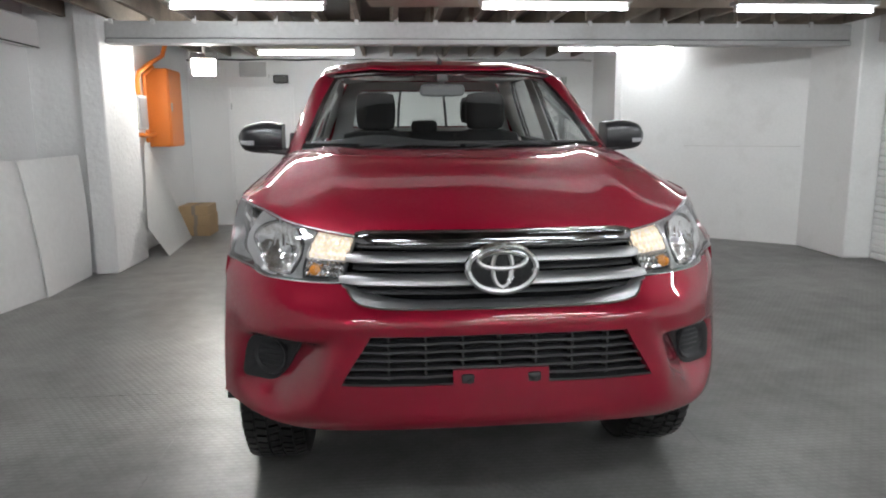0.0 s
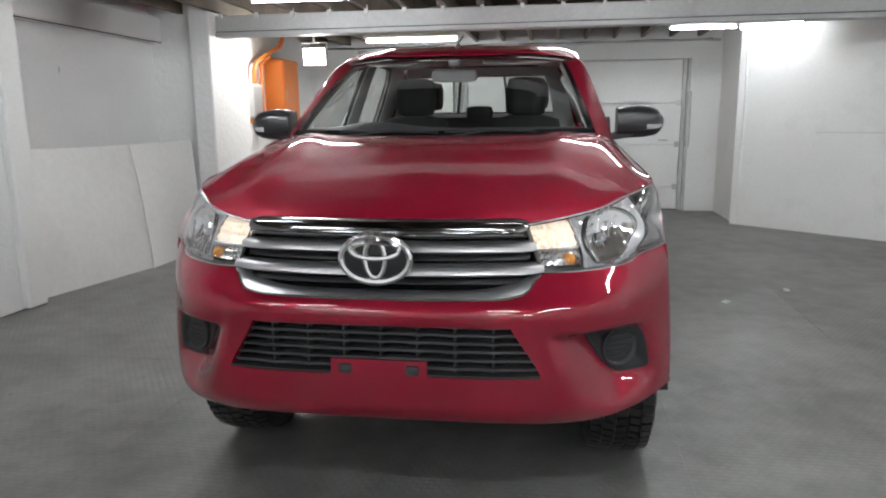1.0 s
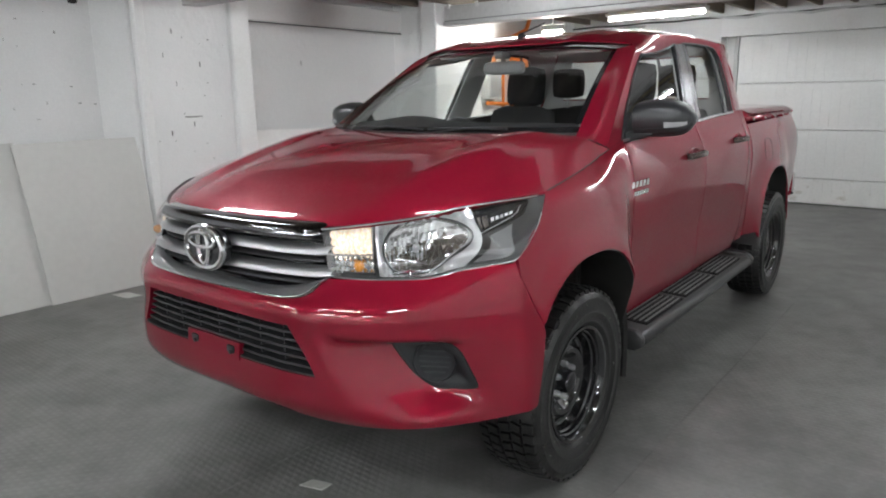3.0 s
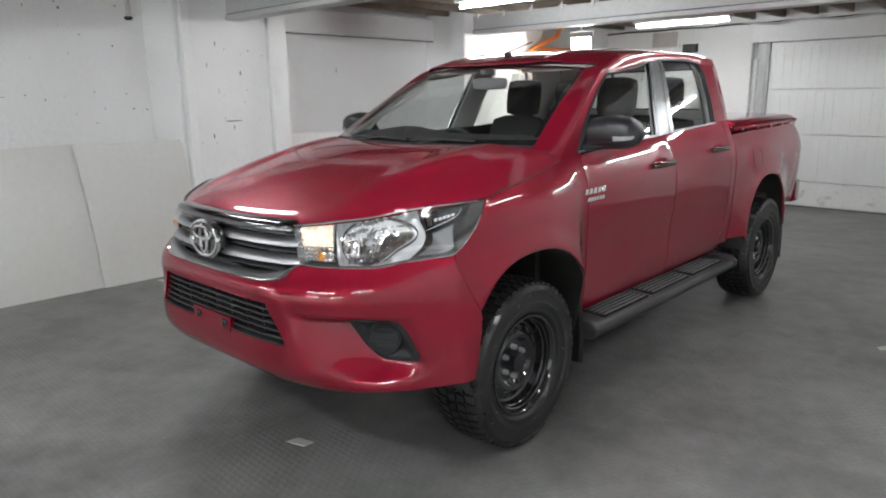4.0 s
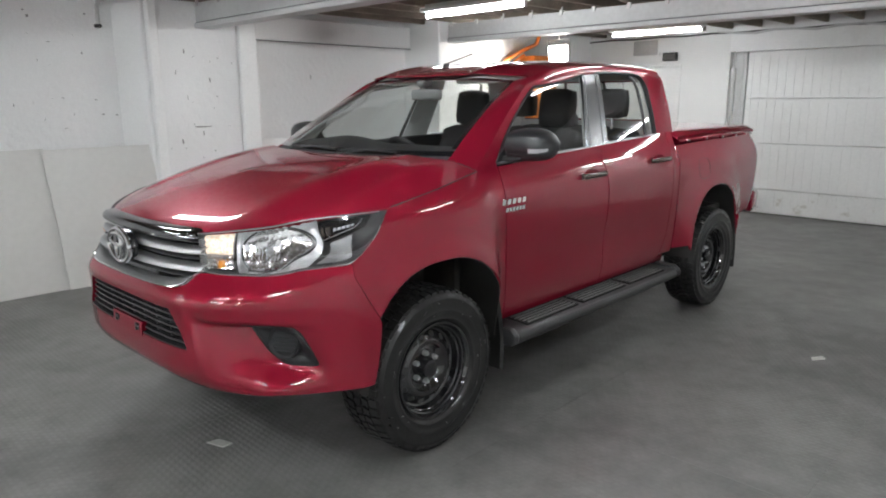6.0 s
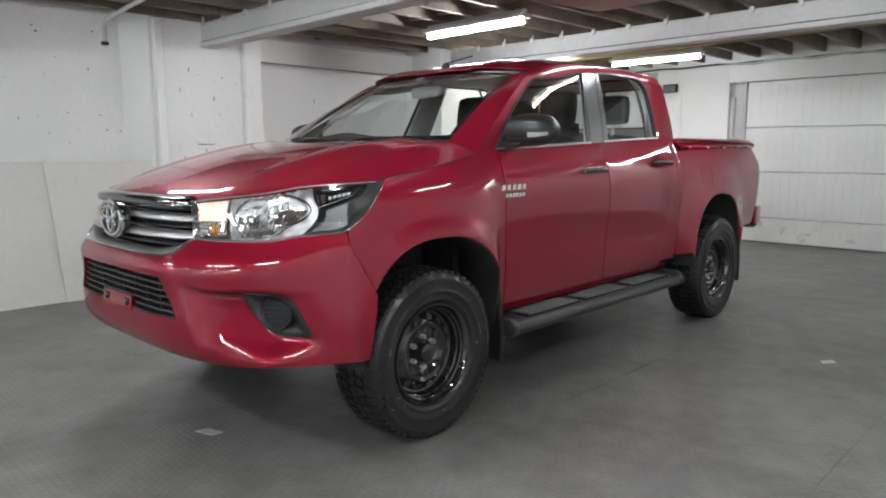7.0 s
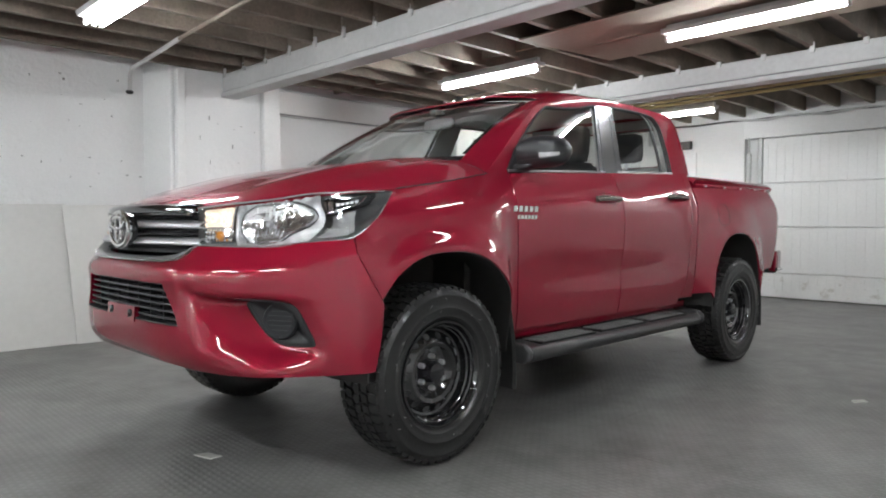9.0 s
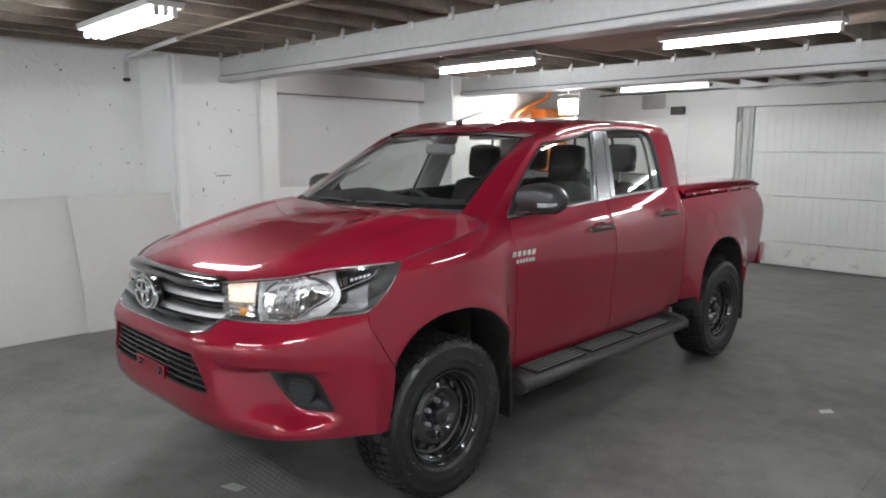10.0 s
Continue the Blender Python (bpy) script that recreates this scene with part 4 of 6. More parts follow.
def bumper_hole(a, v):
    z = (ROWS_Z[int(v - 0.5)] + ROWS_Z[int(v + 0.5)]) / 2
    if a < 1 and 0.652 < z < 0.81:
        return True
    if not 2 < a < 3:
        return False
    f, w = a - 2, (z - 0.577) / 0.174
    if not 0 < w < 1:
        return False
    k = fog_corner(2 * f - 1, 2 * w - 1)
    return abs(2 * f - 1) ** k + abs(2 * w - 1) ** k < 0.95 ** k


cols = steps(0, 1, 22) + steps(1, 2, 26)[1:] + steps(2, 3, 16)[1:] + steps(3, 4, 16)[1:]
cols = [-c for c in cols[:0:-1]] + cols


def bumper_full(a, v):
    q = bumper_point(abs(a), v)
    return (math.copysign(q.x, a) if a else 0.0, q.y, q.z)


bumper = part("front_bumper", patch_bm(bumper_full, cols, list(range(len(ROWS_Z))), skip=lambda a, v: bumper_hole(abs(a), v), thick=0.03, rounds=13), RED, truck, smooth=50)
part("under_guard", patch_bm(lambda u, v: (u, mixf(front_y(u, 0.50) + 0.16, -0.35, v), mixf(0.53, 0.44, v)), steps(-0.62, 0.62, 16), steps(0, 1, 6), thick=0.01), BLACK, bumper, "black lower guard")

# lower intake: black mesh of horizontal slats and uprights
intake = part("lower_grille", patch_bm(lambda u, v: (u * intake_x(v), front_y(u * intake_x(v), v) + 0.07, v), steps(-1, 1, 20), steps(0.635, 0.83, 4), thick=0.01), GLOSSBLACK, bumper, "black slatted lower grille")
for k in range(6):
    z = 0.667 + k * 0.0262
    def slat(u, v):
        X = intake_x(z) - 0.004
        wave = 0.0022 * abs(math.sin(u * X / 0.115 * math.pi))
        return (u * X, front_y(u * X, z) + 0.012 + 0.04 * v, z + wave + 0.004 * (1 - v))
    part("slat", patch_bm(slat, steps(-1, 1, 40), [0, 0.3, 1], thick=0.0075), BLACK, intake)
for k in (-3, -2, -1, 0, 1, 2, 3):
    x = k * 0.115
    part("upright", box_bm(x - 0.003, x + 0.003, front_y(x, 0.72) + 0.026, front_y(x, 0.72) + 0.066, 0.655, 0.808), BLACK, intake)
part("intake_lip", patch_bm(lambda u, v: (u * intake_x(0.653), front_y(u * intake_x(0.653), 0.653) + 0.002 + 0.06 * v, 0.653 + 0.003 * v), steps(-1, 1, 30), [0, 0.5, 1], thick=0.006), BLACK, intake)
# plate mount with its two slots
mount = part("plate_mount", patch_bm(lambda u, v: (u, front_y(u, v) - 0.003, v), steps(-0.150, 0.150, 10), steps(0.640, 0.700, 4), thick=0.02), RED, bumper, smooth=50)
for x in (-0.104, 0.104):
    part("slot", box_bm(x - 0.021, x + 0.021, front_y(x, 0.67) - 0.007, front_y(x, 0.67) + 0.004, 0.655, 0.686, 0.008, 2), BLACK, mount, "black mounting slot")
    part("screw", moved(disc_bm([(-0.004, 0.007), (0.0, 0.007)], 10, "y"), Matrix.Translation((x + 0.004, front_y(x, 0.67) - 0.008, 0.664))), BLACK, mount, "black screw")


# lamp pockets in the bumper: black bezel with a round ribbed blank
def pocket(th, r):
    c, sn = math.cos(th), math.sin(th)
    n = fog_corner(c, sn)
    k = (abs(c) ** n + abs(sn) ** n) ** (-1 / n)
    a, b = 0.5 + 0.5 * r * k * c, 0.5 + 0.5 * r * k * sn
    z = mixf(0.573, 0.755, b)
    q = sculpt(shell(p_of(mixf(fog_in(z) - 0.006, fog_out(z) + 0.004, a), z), z))
    deep = 0.016 * ease((0.86 - r) / 0.5) - 0.006 * ease((1.0 - r) / 0.03)
    q.y += deep
    q.x -= 0.5 * deep
    return q


FOGBLACK = material("dark moulded plastic", (0.026, 0.0265, 0.029), 0.42, spread=0.06, spec=0.25)
bezels = both("fog_bezel", patch_bm(pocket, steps(0, 2 * math.pi, 64), [0, 0.3, 0.5, 0.6, 0.7, 0.8, 0.88, 0.94, 0.97, 0.985, 1.0], thick=0.004), FOGBLACK, bumper, "black plastic bumper pocket")
for sgn, bz in zip((1, -1), bezels):
    ctr = sculpt(shell(p_of(0.748, 0.672), 0.672))
    m = Matrix.Translation((sgn * (ctr.x - 0.004), ctr.y - 0.004, ctr.z)) @ Matrix.Rotation(sgn * radians(29), 4, "Z")
    part("fog_blank", moved(disc_bm([(0.03, 0.070), (-0.004, 0.070), (-0.010, 0.066), (-0.005, 0.059), (-0.002, 0.056)], 32, "y"), m), FOGBLACK, bz, "round black blanking cover")
    for k in range(5):
        h = (k - 2) * 0.018
        w = math.sqrt(0.050 ** 2 - h * h)
        part("rib", moved(box_bm(-w, w, -0.006, 0.0, h - 0.002, h + 0.002, 0.001), m), BLACK, bz)

# upper grille
grille = part("radiator_grille", patch_bm(lambda u, v: (u, front_y(u, v) + 0.075, v), steps(-0.47, 0.47, 20), steps(0.88, 1.12, 4), thick=0.01), GLOSSBLACK, truck, "chrome and black barred radiator grille")


def bar(zc, depth, hh, mat, name, halfw, drop=0.0, lift=0.0):
    def pt(u, v):
        w = 2 * v - 1
        x = u * halfw
        z0 = zc - drop * abs(u) ** 3 + lift * abs(u) ** 4
        fade = ease((abs(u) - 0.93) / 0.07)
        return (x, front_y(x, z0) + 0.02 - depth * (1 - 0.35 * fade) * max(0.0, 1 - abs(w) ** 5) ** 0.7 + 0.009 * w, z0 + hh * (1 - 0.25 * fade) * w)
    return part(name, patch_bm(pt, steps(-1, 1, 44), [0, 0.02, 0.06, 0.12, 0.22, 0.5, 0.78, 0.88, 0.94, 0.98, 1], thick=0.004), mat, grille, smooth=40)


bar(1.098, 0.055, 0.022, DIMCHROME, "top_bar", 0.442, 0.004)
bar(1.037, 0.038, 0.0165, GRILLEBAR, "bar", 0.472, 0.004)
bar(0.969, 0.040, 0.0165, GRILLEBAR, "bar", 0.494, 0.0)


def sill_pt(u, v):
    """The lowest bar: it follows the bumper's edge and sweeps up to the lamps."""
    w, x = 2 * v - 1, u * 0.484
    z = mixf(bumper_top(abs(x)) - 0.003, 0.906 + 0.054 * abs(u) ** 5, v)
    return (x, front_y(x, z) + 0.02 - 0.032 * max(0.0, 1 - abs(w) ** 5) ** 0.7 + 0.009 * w, z)


part("bottom_bar", patch_bm(sill_pt, steps(-1, 1, 60), [0, 0.02, 0.06, 0.12, 0.22, 0.5, 0.78, 0.88, 0.94, 0.98, 1], thick=0.004), GRILLEBAR, grille, smooth=40)
part("bottom_rim", tube_bm([Vector(sill_pt(u, 0.1)) + Vector((0, -0.003, 0)) for u in steps(-0.97, 0.97, 50)], 0.0035, 6), CHROME, grille, "bright lower rim")
part("top_rim", tube_bm([(x, front_y(x, 1.078) - 0.028, 1.078 - 0.004 * (abs(x) / 0.44) ** 3) for x in steps(-0.43, 0.43, 40)], 0.0035, 6), CHROME, grille, "bright line under the top bar")
for z in (1.069, 1.003, 0.934):
    bar(z, 0.004, 0.006, BLACK, "slat", 0.45)
for z in (1.075, 1.06, 1.012, 0.994, 0.945, 0.925):
    part("fin", patch_bm(lambda u, v: (u, front_y(u, z) + 0.03 + 0.03 * v, z), steps(-0.44, 0.44, 16), [0, 1], thick=0.003), BLACK, grille)
# oval badge: plain chrome oval rings on a dark disc

def oval_ring(rx, rz, thick, y, cx=0.0, cz=0.0):
    pts = [(cx + rx * math.cos(a), y, cz + rz * math.sin(a)) for a in (2 * math.pi * k / 40 for k in range(41))]
    return tube_bm(pts, thick, 8, caps=False)


by = -1.0
badge = part("badge", moved(disc_bm([(0.03, 0.103), (0.0, 0.103), (-0.008, 0.098)], 40, "y"), Matrix.Translation((0, by + 0.004, 1.014)) @ Matrix.Diagonal((1, 1, 0.68, 1))), GLOSSBLACK, grille, "oval chrome-ringed badge")
part("ring", moved(oval_ring(0.103, 0.070, 0.0115, 0), Matrix.Translation((0, by - 0.002, 1.014))), CHROME, badge)
part("ring", moved(oval_ring(0.029, 0.057, 0.009, 0), Matrix.Translation((0, by - 0.006, 1.016))), CHROME, badge)
part("ring", moved(oval_ring(0.072, 0.024, 0.009, 0), Matrix.Translation((0, by - 0.008, 1.040))), CHROME, badge)

# headlamps


def lamp_edge(q):
    """Lower and upper edge of the headlamp at q from the grille to the blunt rear end."""
    xb, zb = curve([(0, 0.487), (0.3, 0.60), (0.6, 0.735), (0.7, 0.79)]), curve([(0, 0.958), (0.3, 0.952), (0.6, 0.951), (0.7, 0.962), (0.78, 0.982), (0.88, 1.032), (0.95, 1.085), (1, 1.135)])
    xt, zt = curve([(0, 0.435), (0.3, 0.55), (0.6, 0.675), (0.8, 0.755)]), curve([(0, 1.098), (0.3, 1.112), (0.6, 1.13), (0.85, 1.158), (1, 1.17)])
    if q < 0.7:
        low = shell(p_of(xb(q), zb(q)), zb(q))
    else:
        z = zb(q)
        base = shell(p_of(xb(0.7), 0.962), 0.962)
        yy = curve([(0.7, base.y), (0.78, -0.49), (0.88, -0.395), (0.95, -0.338), (1.0, -0.298)])(q)
        low = Vector((mixf(base.x, width(yy, z) - 0.002, ease((q - 0.7) / 0.09)), yy, z))
    zz = zt(q)
    if q < 0.8:
        high = shell(p_of(xt(q), zz), zz)
    else:
        a = shell(p_of(xt(0.8), zt(0.8)), zt(0.8))
        b = Vector((width(-0.266, 1.17), -0.266, 1.17))
        t = (q - 0.8) / 0.2
        high = a.lerp(b, t) + Vector((0.012, -0.012, 0)) * 4 * t * (1 - t) * 0.5
        high.z = zz
    return low, high


def lamp_pt(u, v, deep=0.0, swell=0.0):
    low, high = lamp_edge(u)
    q = low.lerp(high, v)
    out = Vector((mixf(0.25, 1.0, u), mixf(-1.0, -0.25, u), 0.1)).normalized()
    k = min(u, 1 - u, v, 1 - v)
    return q + out * ((swell + 0.016) * ease(k / 0.3) - deep * (1 - 0.55 * ease((u - 0.7) / 0.3)))


def lamp_in(u, v, deep=0.0, swell=0.0):
    """The same, with the inner pieces set upright towards the outer end."""
    return lamp_pt(u + 0.11 * (v - 0.5) * ease((u - 0.4) / 0.35), v, deep, swell)


LAMPSATIN = material("pale satin lamp bezel", (0.56, 0.56, 0.57), 0.3, metal=0.7, spread=0.03)
LAMPGREY = material("smoked grey lamp panel", (0.20, 0.20, 0.205), 0.35, metal=0.3, spread=0.05)
LAMPBLACK = material("dark lamp housing", (0.045, 0.045, 0.047), 0.3, spread=0.05)
lamps = both("headlamp", patch_bm(lambda u, v: lamp_pt(u, v, 0.085 * ease(min(u, 1 - u, v, 1 - v) / 0.12), 0), steps(0, 1, 36), steps(0, 1, 14), thick=0.004), LAMPBLACK, truck, "clear headlamp with chrome reflectors and a lit sidelight")
for sgn, lamp in zip((1, -1), lamps):
    def side(bm):
        return bm if sgn == 1 else mirrored(bm)
    part("lens", side(patch_bm(lambda u, v: lamp_pt(u, v, 0, 0.005), steps(0, 1, 36), steps(0, 1, 14), thick=0)), LENS, lamp, "clear outer lens")
    # pale satin panel round the bowl, smoked outer end
    def surround(u, v):
        k = min(u, 1 - u, v, 1 - v)
        return lamp_in(mixf(0.37, 0.775, u), mixf(0.04, 0.95, v), 0.030 - 0.014 * ease((0.12 - k) / 0.12) + 0.003 * math.cos(u * 60), 0)
    part("reflector_surround", side(patch_bm(surround, steps(0, 1, 48), steps(0, 1, 30), skip=lambda u, v: ((mixf(0.37, 0.775, u) - 0.585) / 0.161) ** 2 + ((mixf(0.04, 0.95, v) - 0.49) / 0.45) ** 2 < 1, thick=0.003)), LAMPSATIN, lamp, "pale satin lamp bezel", smooth=40)

    # the bowl: upright flutes, cut across by short ledges, each facet flat
    def bowl(x, z):
        r = min(1.0, math.hypot(x, z))
        col, row = round(x * 6.5), round(z * 3.2 + 0.3 * math.sin(3.0 * round(x * 6.5)))
        turn = math.sin(col * 12.9 + row * 7.3)
        fx, fz = x * 6.5 - col, z * 3.2 - row
        flute = 0.008 * (fx * fx * 2.2 + turn * fx * 0.6) + 0.005 * (fz * fz + math.cos(col * 5.1 + row * 3.7) * fz)
        return lamp_in(0.585 + 0.163 * x, 0.49 + 0.455 * z, 0.066 - 0.044 * r * r + flute * (1.1 - r), 0)
    part("reflector_bowl", side(patch_bm(bowl, steps(-1, 1, 52), steps(-1, 1, 40), skip=lambda x, z: x * x + z * z > 0.98 or x * x + z * z < 0.012, thick=0.002)), REFLECT, lamp, "faceted chrome reflector bowl", smooth=9)
    ring = [lamp_in(0.585 + 0.165 * math.cos(2 * math.pi * k / 40), 0.49 + 0.460 * math.sin(2 * math.pi * k / 40), 0.020) for k in range(41)]
    part("bowl_ring", side(tube_bm(ring, 0.0035, 8)), CHROME, lamp, "round reflector rim")
    c = lamp_in(0.585, 0.49, 0.040)
    ring = [lamp_in(0.585 + 0.175 * math.cos(2 * math.pi * k / 40), 0.49 + 0.482 * math.sin(2 * math.pi * k / 40), 0.025) for k in range(41)]
    part("bowl_gap", side(tube_bm(ring, 0.0045, 6)), LAMPBLACK, lamp, "dark gap round the bowl")
    part("bulb_cap", side(moved(disc_bm([(0.02, 0.012), (-0.004, 0.012), (-0.010, 0.007)], 16, "y"), Matrix.Translation(c) @ Matrix.Rotation(radians(32), 4, "Z"))), SATIN, lamp, "satin bulb shield")
    part("bowl_shelf", side(patch_bm(lambda u, v: lamp_in(mixf(0.45, 0.67, u), mixf(0.10, 0.14, v), 0.012 + 0.012 * v), steps(0, 1, 8), steps(0, 1, 2), thick=0.004)), REFLECT, lamp, "bright lower ledge")
    # lit sidelight over a clear indicator, both behind upright ribs
    for name, lo, hi, mt, lb in (("sidelight", 0.46, 0.94, WARM, "lit warm sidelight"), ("indicator_reflector", 0.06, 0.43, REFLECT, "chrome indicator reflector")):
        part(name, side(patch_bm(lambda u, v: lamp_in(mixf(0.02, 0.345, u), mixf(lo, hi, v), 0.022 + 0.004 * math.cos(u * 48) + 0.003 * math.cos(v * 19)), steps(0, 1, 44), steps(0, 1, 12), thick=0.003)), mt, lamp, lb, smooth=14)
    part("sidelight_frame", side(tube_bm([lamp_in(a, b, 0.014) for a, b in ((0.018, 0.445), (0.2, 0.445), (0.347, 0.445), (0.353, 0.7), (0.357, 0.94))], 0.0035, 6)), SATIN, lamp, "satin divider")
    c = lamp_in(0.25, 0.25, 0.008)
    part("indicator_bulb", side(moved(disc_bm([(0.008, 0.017), (-0.006, 0.017), (-0.013, 0.008)], 14, "y"), Matrix.Translation(c))), AMBER, lamp, "amber indicator bulb")
    part("side_reflector", side(patch_bm(lambda u, v: lamp_in(mixf(0.782, 0.862, u) + 0.02 * v, mixf(0.08, 0.46, v), 0.016 + 0.006 * math.sin(math.pi * v)), steps(0, 1, 8), steps(0, 1, 8), thick=0.003)), LAMPGREY, lamp, "smoked grey lower corner panel", smooth=40)
    part("outer_panel", side(patch_bm(lambda u, v: lamp_in(mixf(0.785, 0.93, u), mixf(0.50, 0.90, v), 0.026), steps(0, 1, 10), steps(0, 1, 8), thick=0.003)), GLOSSBLACK, lamp, "gloss black inner panel", smooth=40)
    for a, b in ((0.782, 0.789), (0.794, 0.808)):
        part("bulb_window", side(patch_bm(lambda u, v: lamp_in(mixf(a, b, u), mixf(0.60, 0.78, v), 0.014), steps(0, 1, 3), steps(0, 1, 3), thick=0.003)), REFLECT, lamp, "small chrome window")
    part("marking_line", side(tube_bm([lamp_in(a, b, 0.012) for a, b in ((0.775, 0.545), (0.83, 0.57), (0.88, 0.60), (0.895, 0.66), (0.897, 0.80))], 0.0022, 6)), CHROME, lamp, "thin chrome line round the inner panel")
    for k in range(5):
        a = 0.817 + 0.0135 * k
        part("lettering_bar", side(patch_bm(lambda u, v: lamp_in(mixf(a, a + 0.009, u), mixf(0.655, 0.715, v) + 0.05 * (a - 0.817), 0.013), [0, 1], [0, 1], thick=0.002)), LABELGREY, lamp, "pale marking bar")
    part("trim_line", side(tube_bm([lamp_pt(u, 1.0, -0.001) for u in steps(0, 0.98, 24)], 0.0022, 6)), SATIN, lamp, "bright upper trim line")
    part("lower_trim", side(tube_bm([lamp_pt(u, 0.0, 0.0) for u in steps(0.0, 0.98, 30)], 0.0018, 6)), SATIN, lamp, "bright lower trim line")

# ---- bonnet ----


def hood_pt(u, v):
    s, u = (1 if u >= 0 else -1), abs(u)
    zfront = curve([(0, 1.124), (0.5, 1.118), (0.8, 1.143), (0.95, 1.172), (1, 1.178)])

    def base(u):
        xf = curve([(0, 0.0), (0.5, 0.435), (0.8, 0.70), (0.92, 0.80), (1.0, width(-0.27, 1.176))])(u)
        yf = front_y(xf, zfront(u)) + 0.004
        xr = u * width(0.37, hood_seam(0.37))
        yr = curve([(0, 0.085), (0.5, 0.12), (0.8, 0.20), (0.93, 0.29), (1, 0.37)])(u)
        zr = curve([(0, 1.340), (0.7, 1.346), (0.88, 1.336), (0.95, 1.312), (1, 1.278)])(u)
        h = 1 - max(0.0, 1 - v) ** (1.45 - 0.25 * u)
        return mixf(xf, xr, v), mixf(yf, yr, v), mixf(zfront(u), zr, h)
    x, y, z = base(u)
    x1, y1, z1 = base(1.0)
    zs = hood_seam(y1)
    x += u ** 5 * (width(y1, zs) - x1)
    z += u ** 8 * (zs - z1)
    z += 0.012 * math.sin(math.pi * v) * (1 - u ** 6)
    # raised shoulders and a slightly hollow middle
    ridge = math.exp(-((u - (0.60 + 0.08 * v)) / 0.085) ** 2)
    z += 0.013 * ridge * ease(v / 0.25) * (1 - 0.3 * ease((v - 0.7) / 0.3))
    z += 0.006 * math.exp(-((u - 0.89) / 0.08) ** 2) * ease(v / 0.3) * (1 - ease((v - 0.85) / 0.15))
    if v < 0.06:
        z -= 0.012 * (1 - v / 0.06) ** 2 * (1 - ease((u - 0.8) / 0.2))
    return (s * x, y, z)


vs = [0, 0.012, 0.03, 0.06] + steps(0.1, 1, 26)
part("bonnet", patch_bm(hood_pt, steps(-1, 1, 84), vs, thick=0.014, rounds=4), RED, truck, smooth=50)
both("bonnet_gap", tube_bm([Vector(hood_pt(1, v)) + Vector((0.001, 0, 0.0005)) for v in steps(0.03, 1, 40)] + [Vector(hood_pt(u, 1)) + Vector((0, 0.002, 0)) for u in steps(0.99, 0.93, 4)], 0.0026, 5), DARK, truck, "dark gap along the bonnet's edge")


def cowl_pt(u, v):
    a = abs(u)
    ya = curve([(0, 0.075), (0.5, 0.11), (0.8, 0.185), (0.93, 0.265), (1, 0.30)])(a)
    yb = curve([(0, 0.19), (0.6, 0.235), (1, 0.345)])(a)
    return (u * 0.735, mixf(ya, yb, v), mixf(1.326 + 0.004 * a, 1.343 + 0.004 * a, v))


cowl = part("cowl_panel", patch_bm(cowl_pt, steps(-1, 1, 30), steps(0, 1, 5), thick=0.01), BLACK, truck, "black windscreen cowl")

# ---- cab: roof, pillars, glass ----
screen_edge = curve([(1.26, 0.355), (1.30, 0.41), (1.42, 0.565), (1.55, 0.735), (1.68, 0.925), (1.74, 1.025), (1.80, 1.13)])
roof_line = curve([(0.84, 1.743), (0.9, 1.766), (0.97, 1.788), (1.06, 1.809), (1.2, 1.83), (1.4, 1.843), (1.7, 1.853), (2.0, 1.855), (2.3, 1.85), (2.45, 1.845), (2.55, 1.832), (2.635, 1.795)])
ROOF_X = 0.65


def roof_z(x, y):
    a = abs(x) / ROOF_X
    return roof_line(y) - 0.024 * ease((a - 0.6) / 0.4) * ease((1.25 - y) / 0.25) - 0.024 * a ** 2.2 - 0.020 * max(0.0, (a - 0.8) / 0.2) ** 2 + 0.006 * math.exp(-((abs(x) - 0.38) / 0.05) ** 2)


def side_x(y, z):
    """The cab's side above the waistline."""
    b = belt(y)
    t = (z - b)
    w = SECTION(b) - 0.005 - 0.325 * t - 0.10 * max(0.0, t - 0.36)
    w -= 0.015 * max(0.0, (0.95 - y) / 0.6) ** 2 + 0.03 * max(0.0, (y - 2.3) / 0.3) ** 2
    return w


win1_front = curve([(1.28, 0.525), (1.345, 0.585), (1.42, 0.655), (1.5, 0.75), (1.59, 0.865), (1.65, 0.955), (1.705, 1.07), (1.75, 1.25)])
win_top = curve([(0.6, 1.678), (0.9, 1.695), (1.1, 1.716), (1.35, 1.75), (1.6, 1.768), (1.9, 1.776), (2.15, 1.774), (2.3, 1.758)])
win2_rear = curve([(1.36, 2.285), (1.55, 2.315), (1.66, 2.315), (1.73, 2.285), (1.776, 2.20)])
cab_back = curve([(1.36, 2.615), (1.45, 2.65), (1.58, 2.685), (1.70, 2.68), (1.77, 2.645), (1.81, 2.605)])


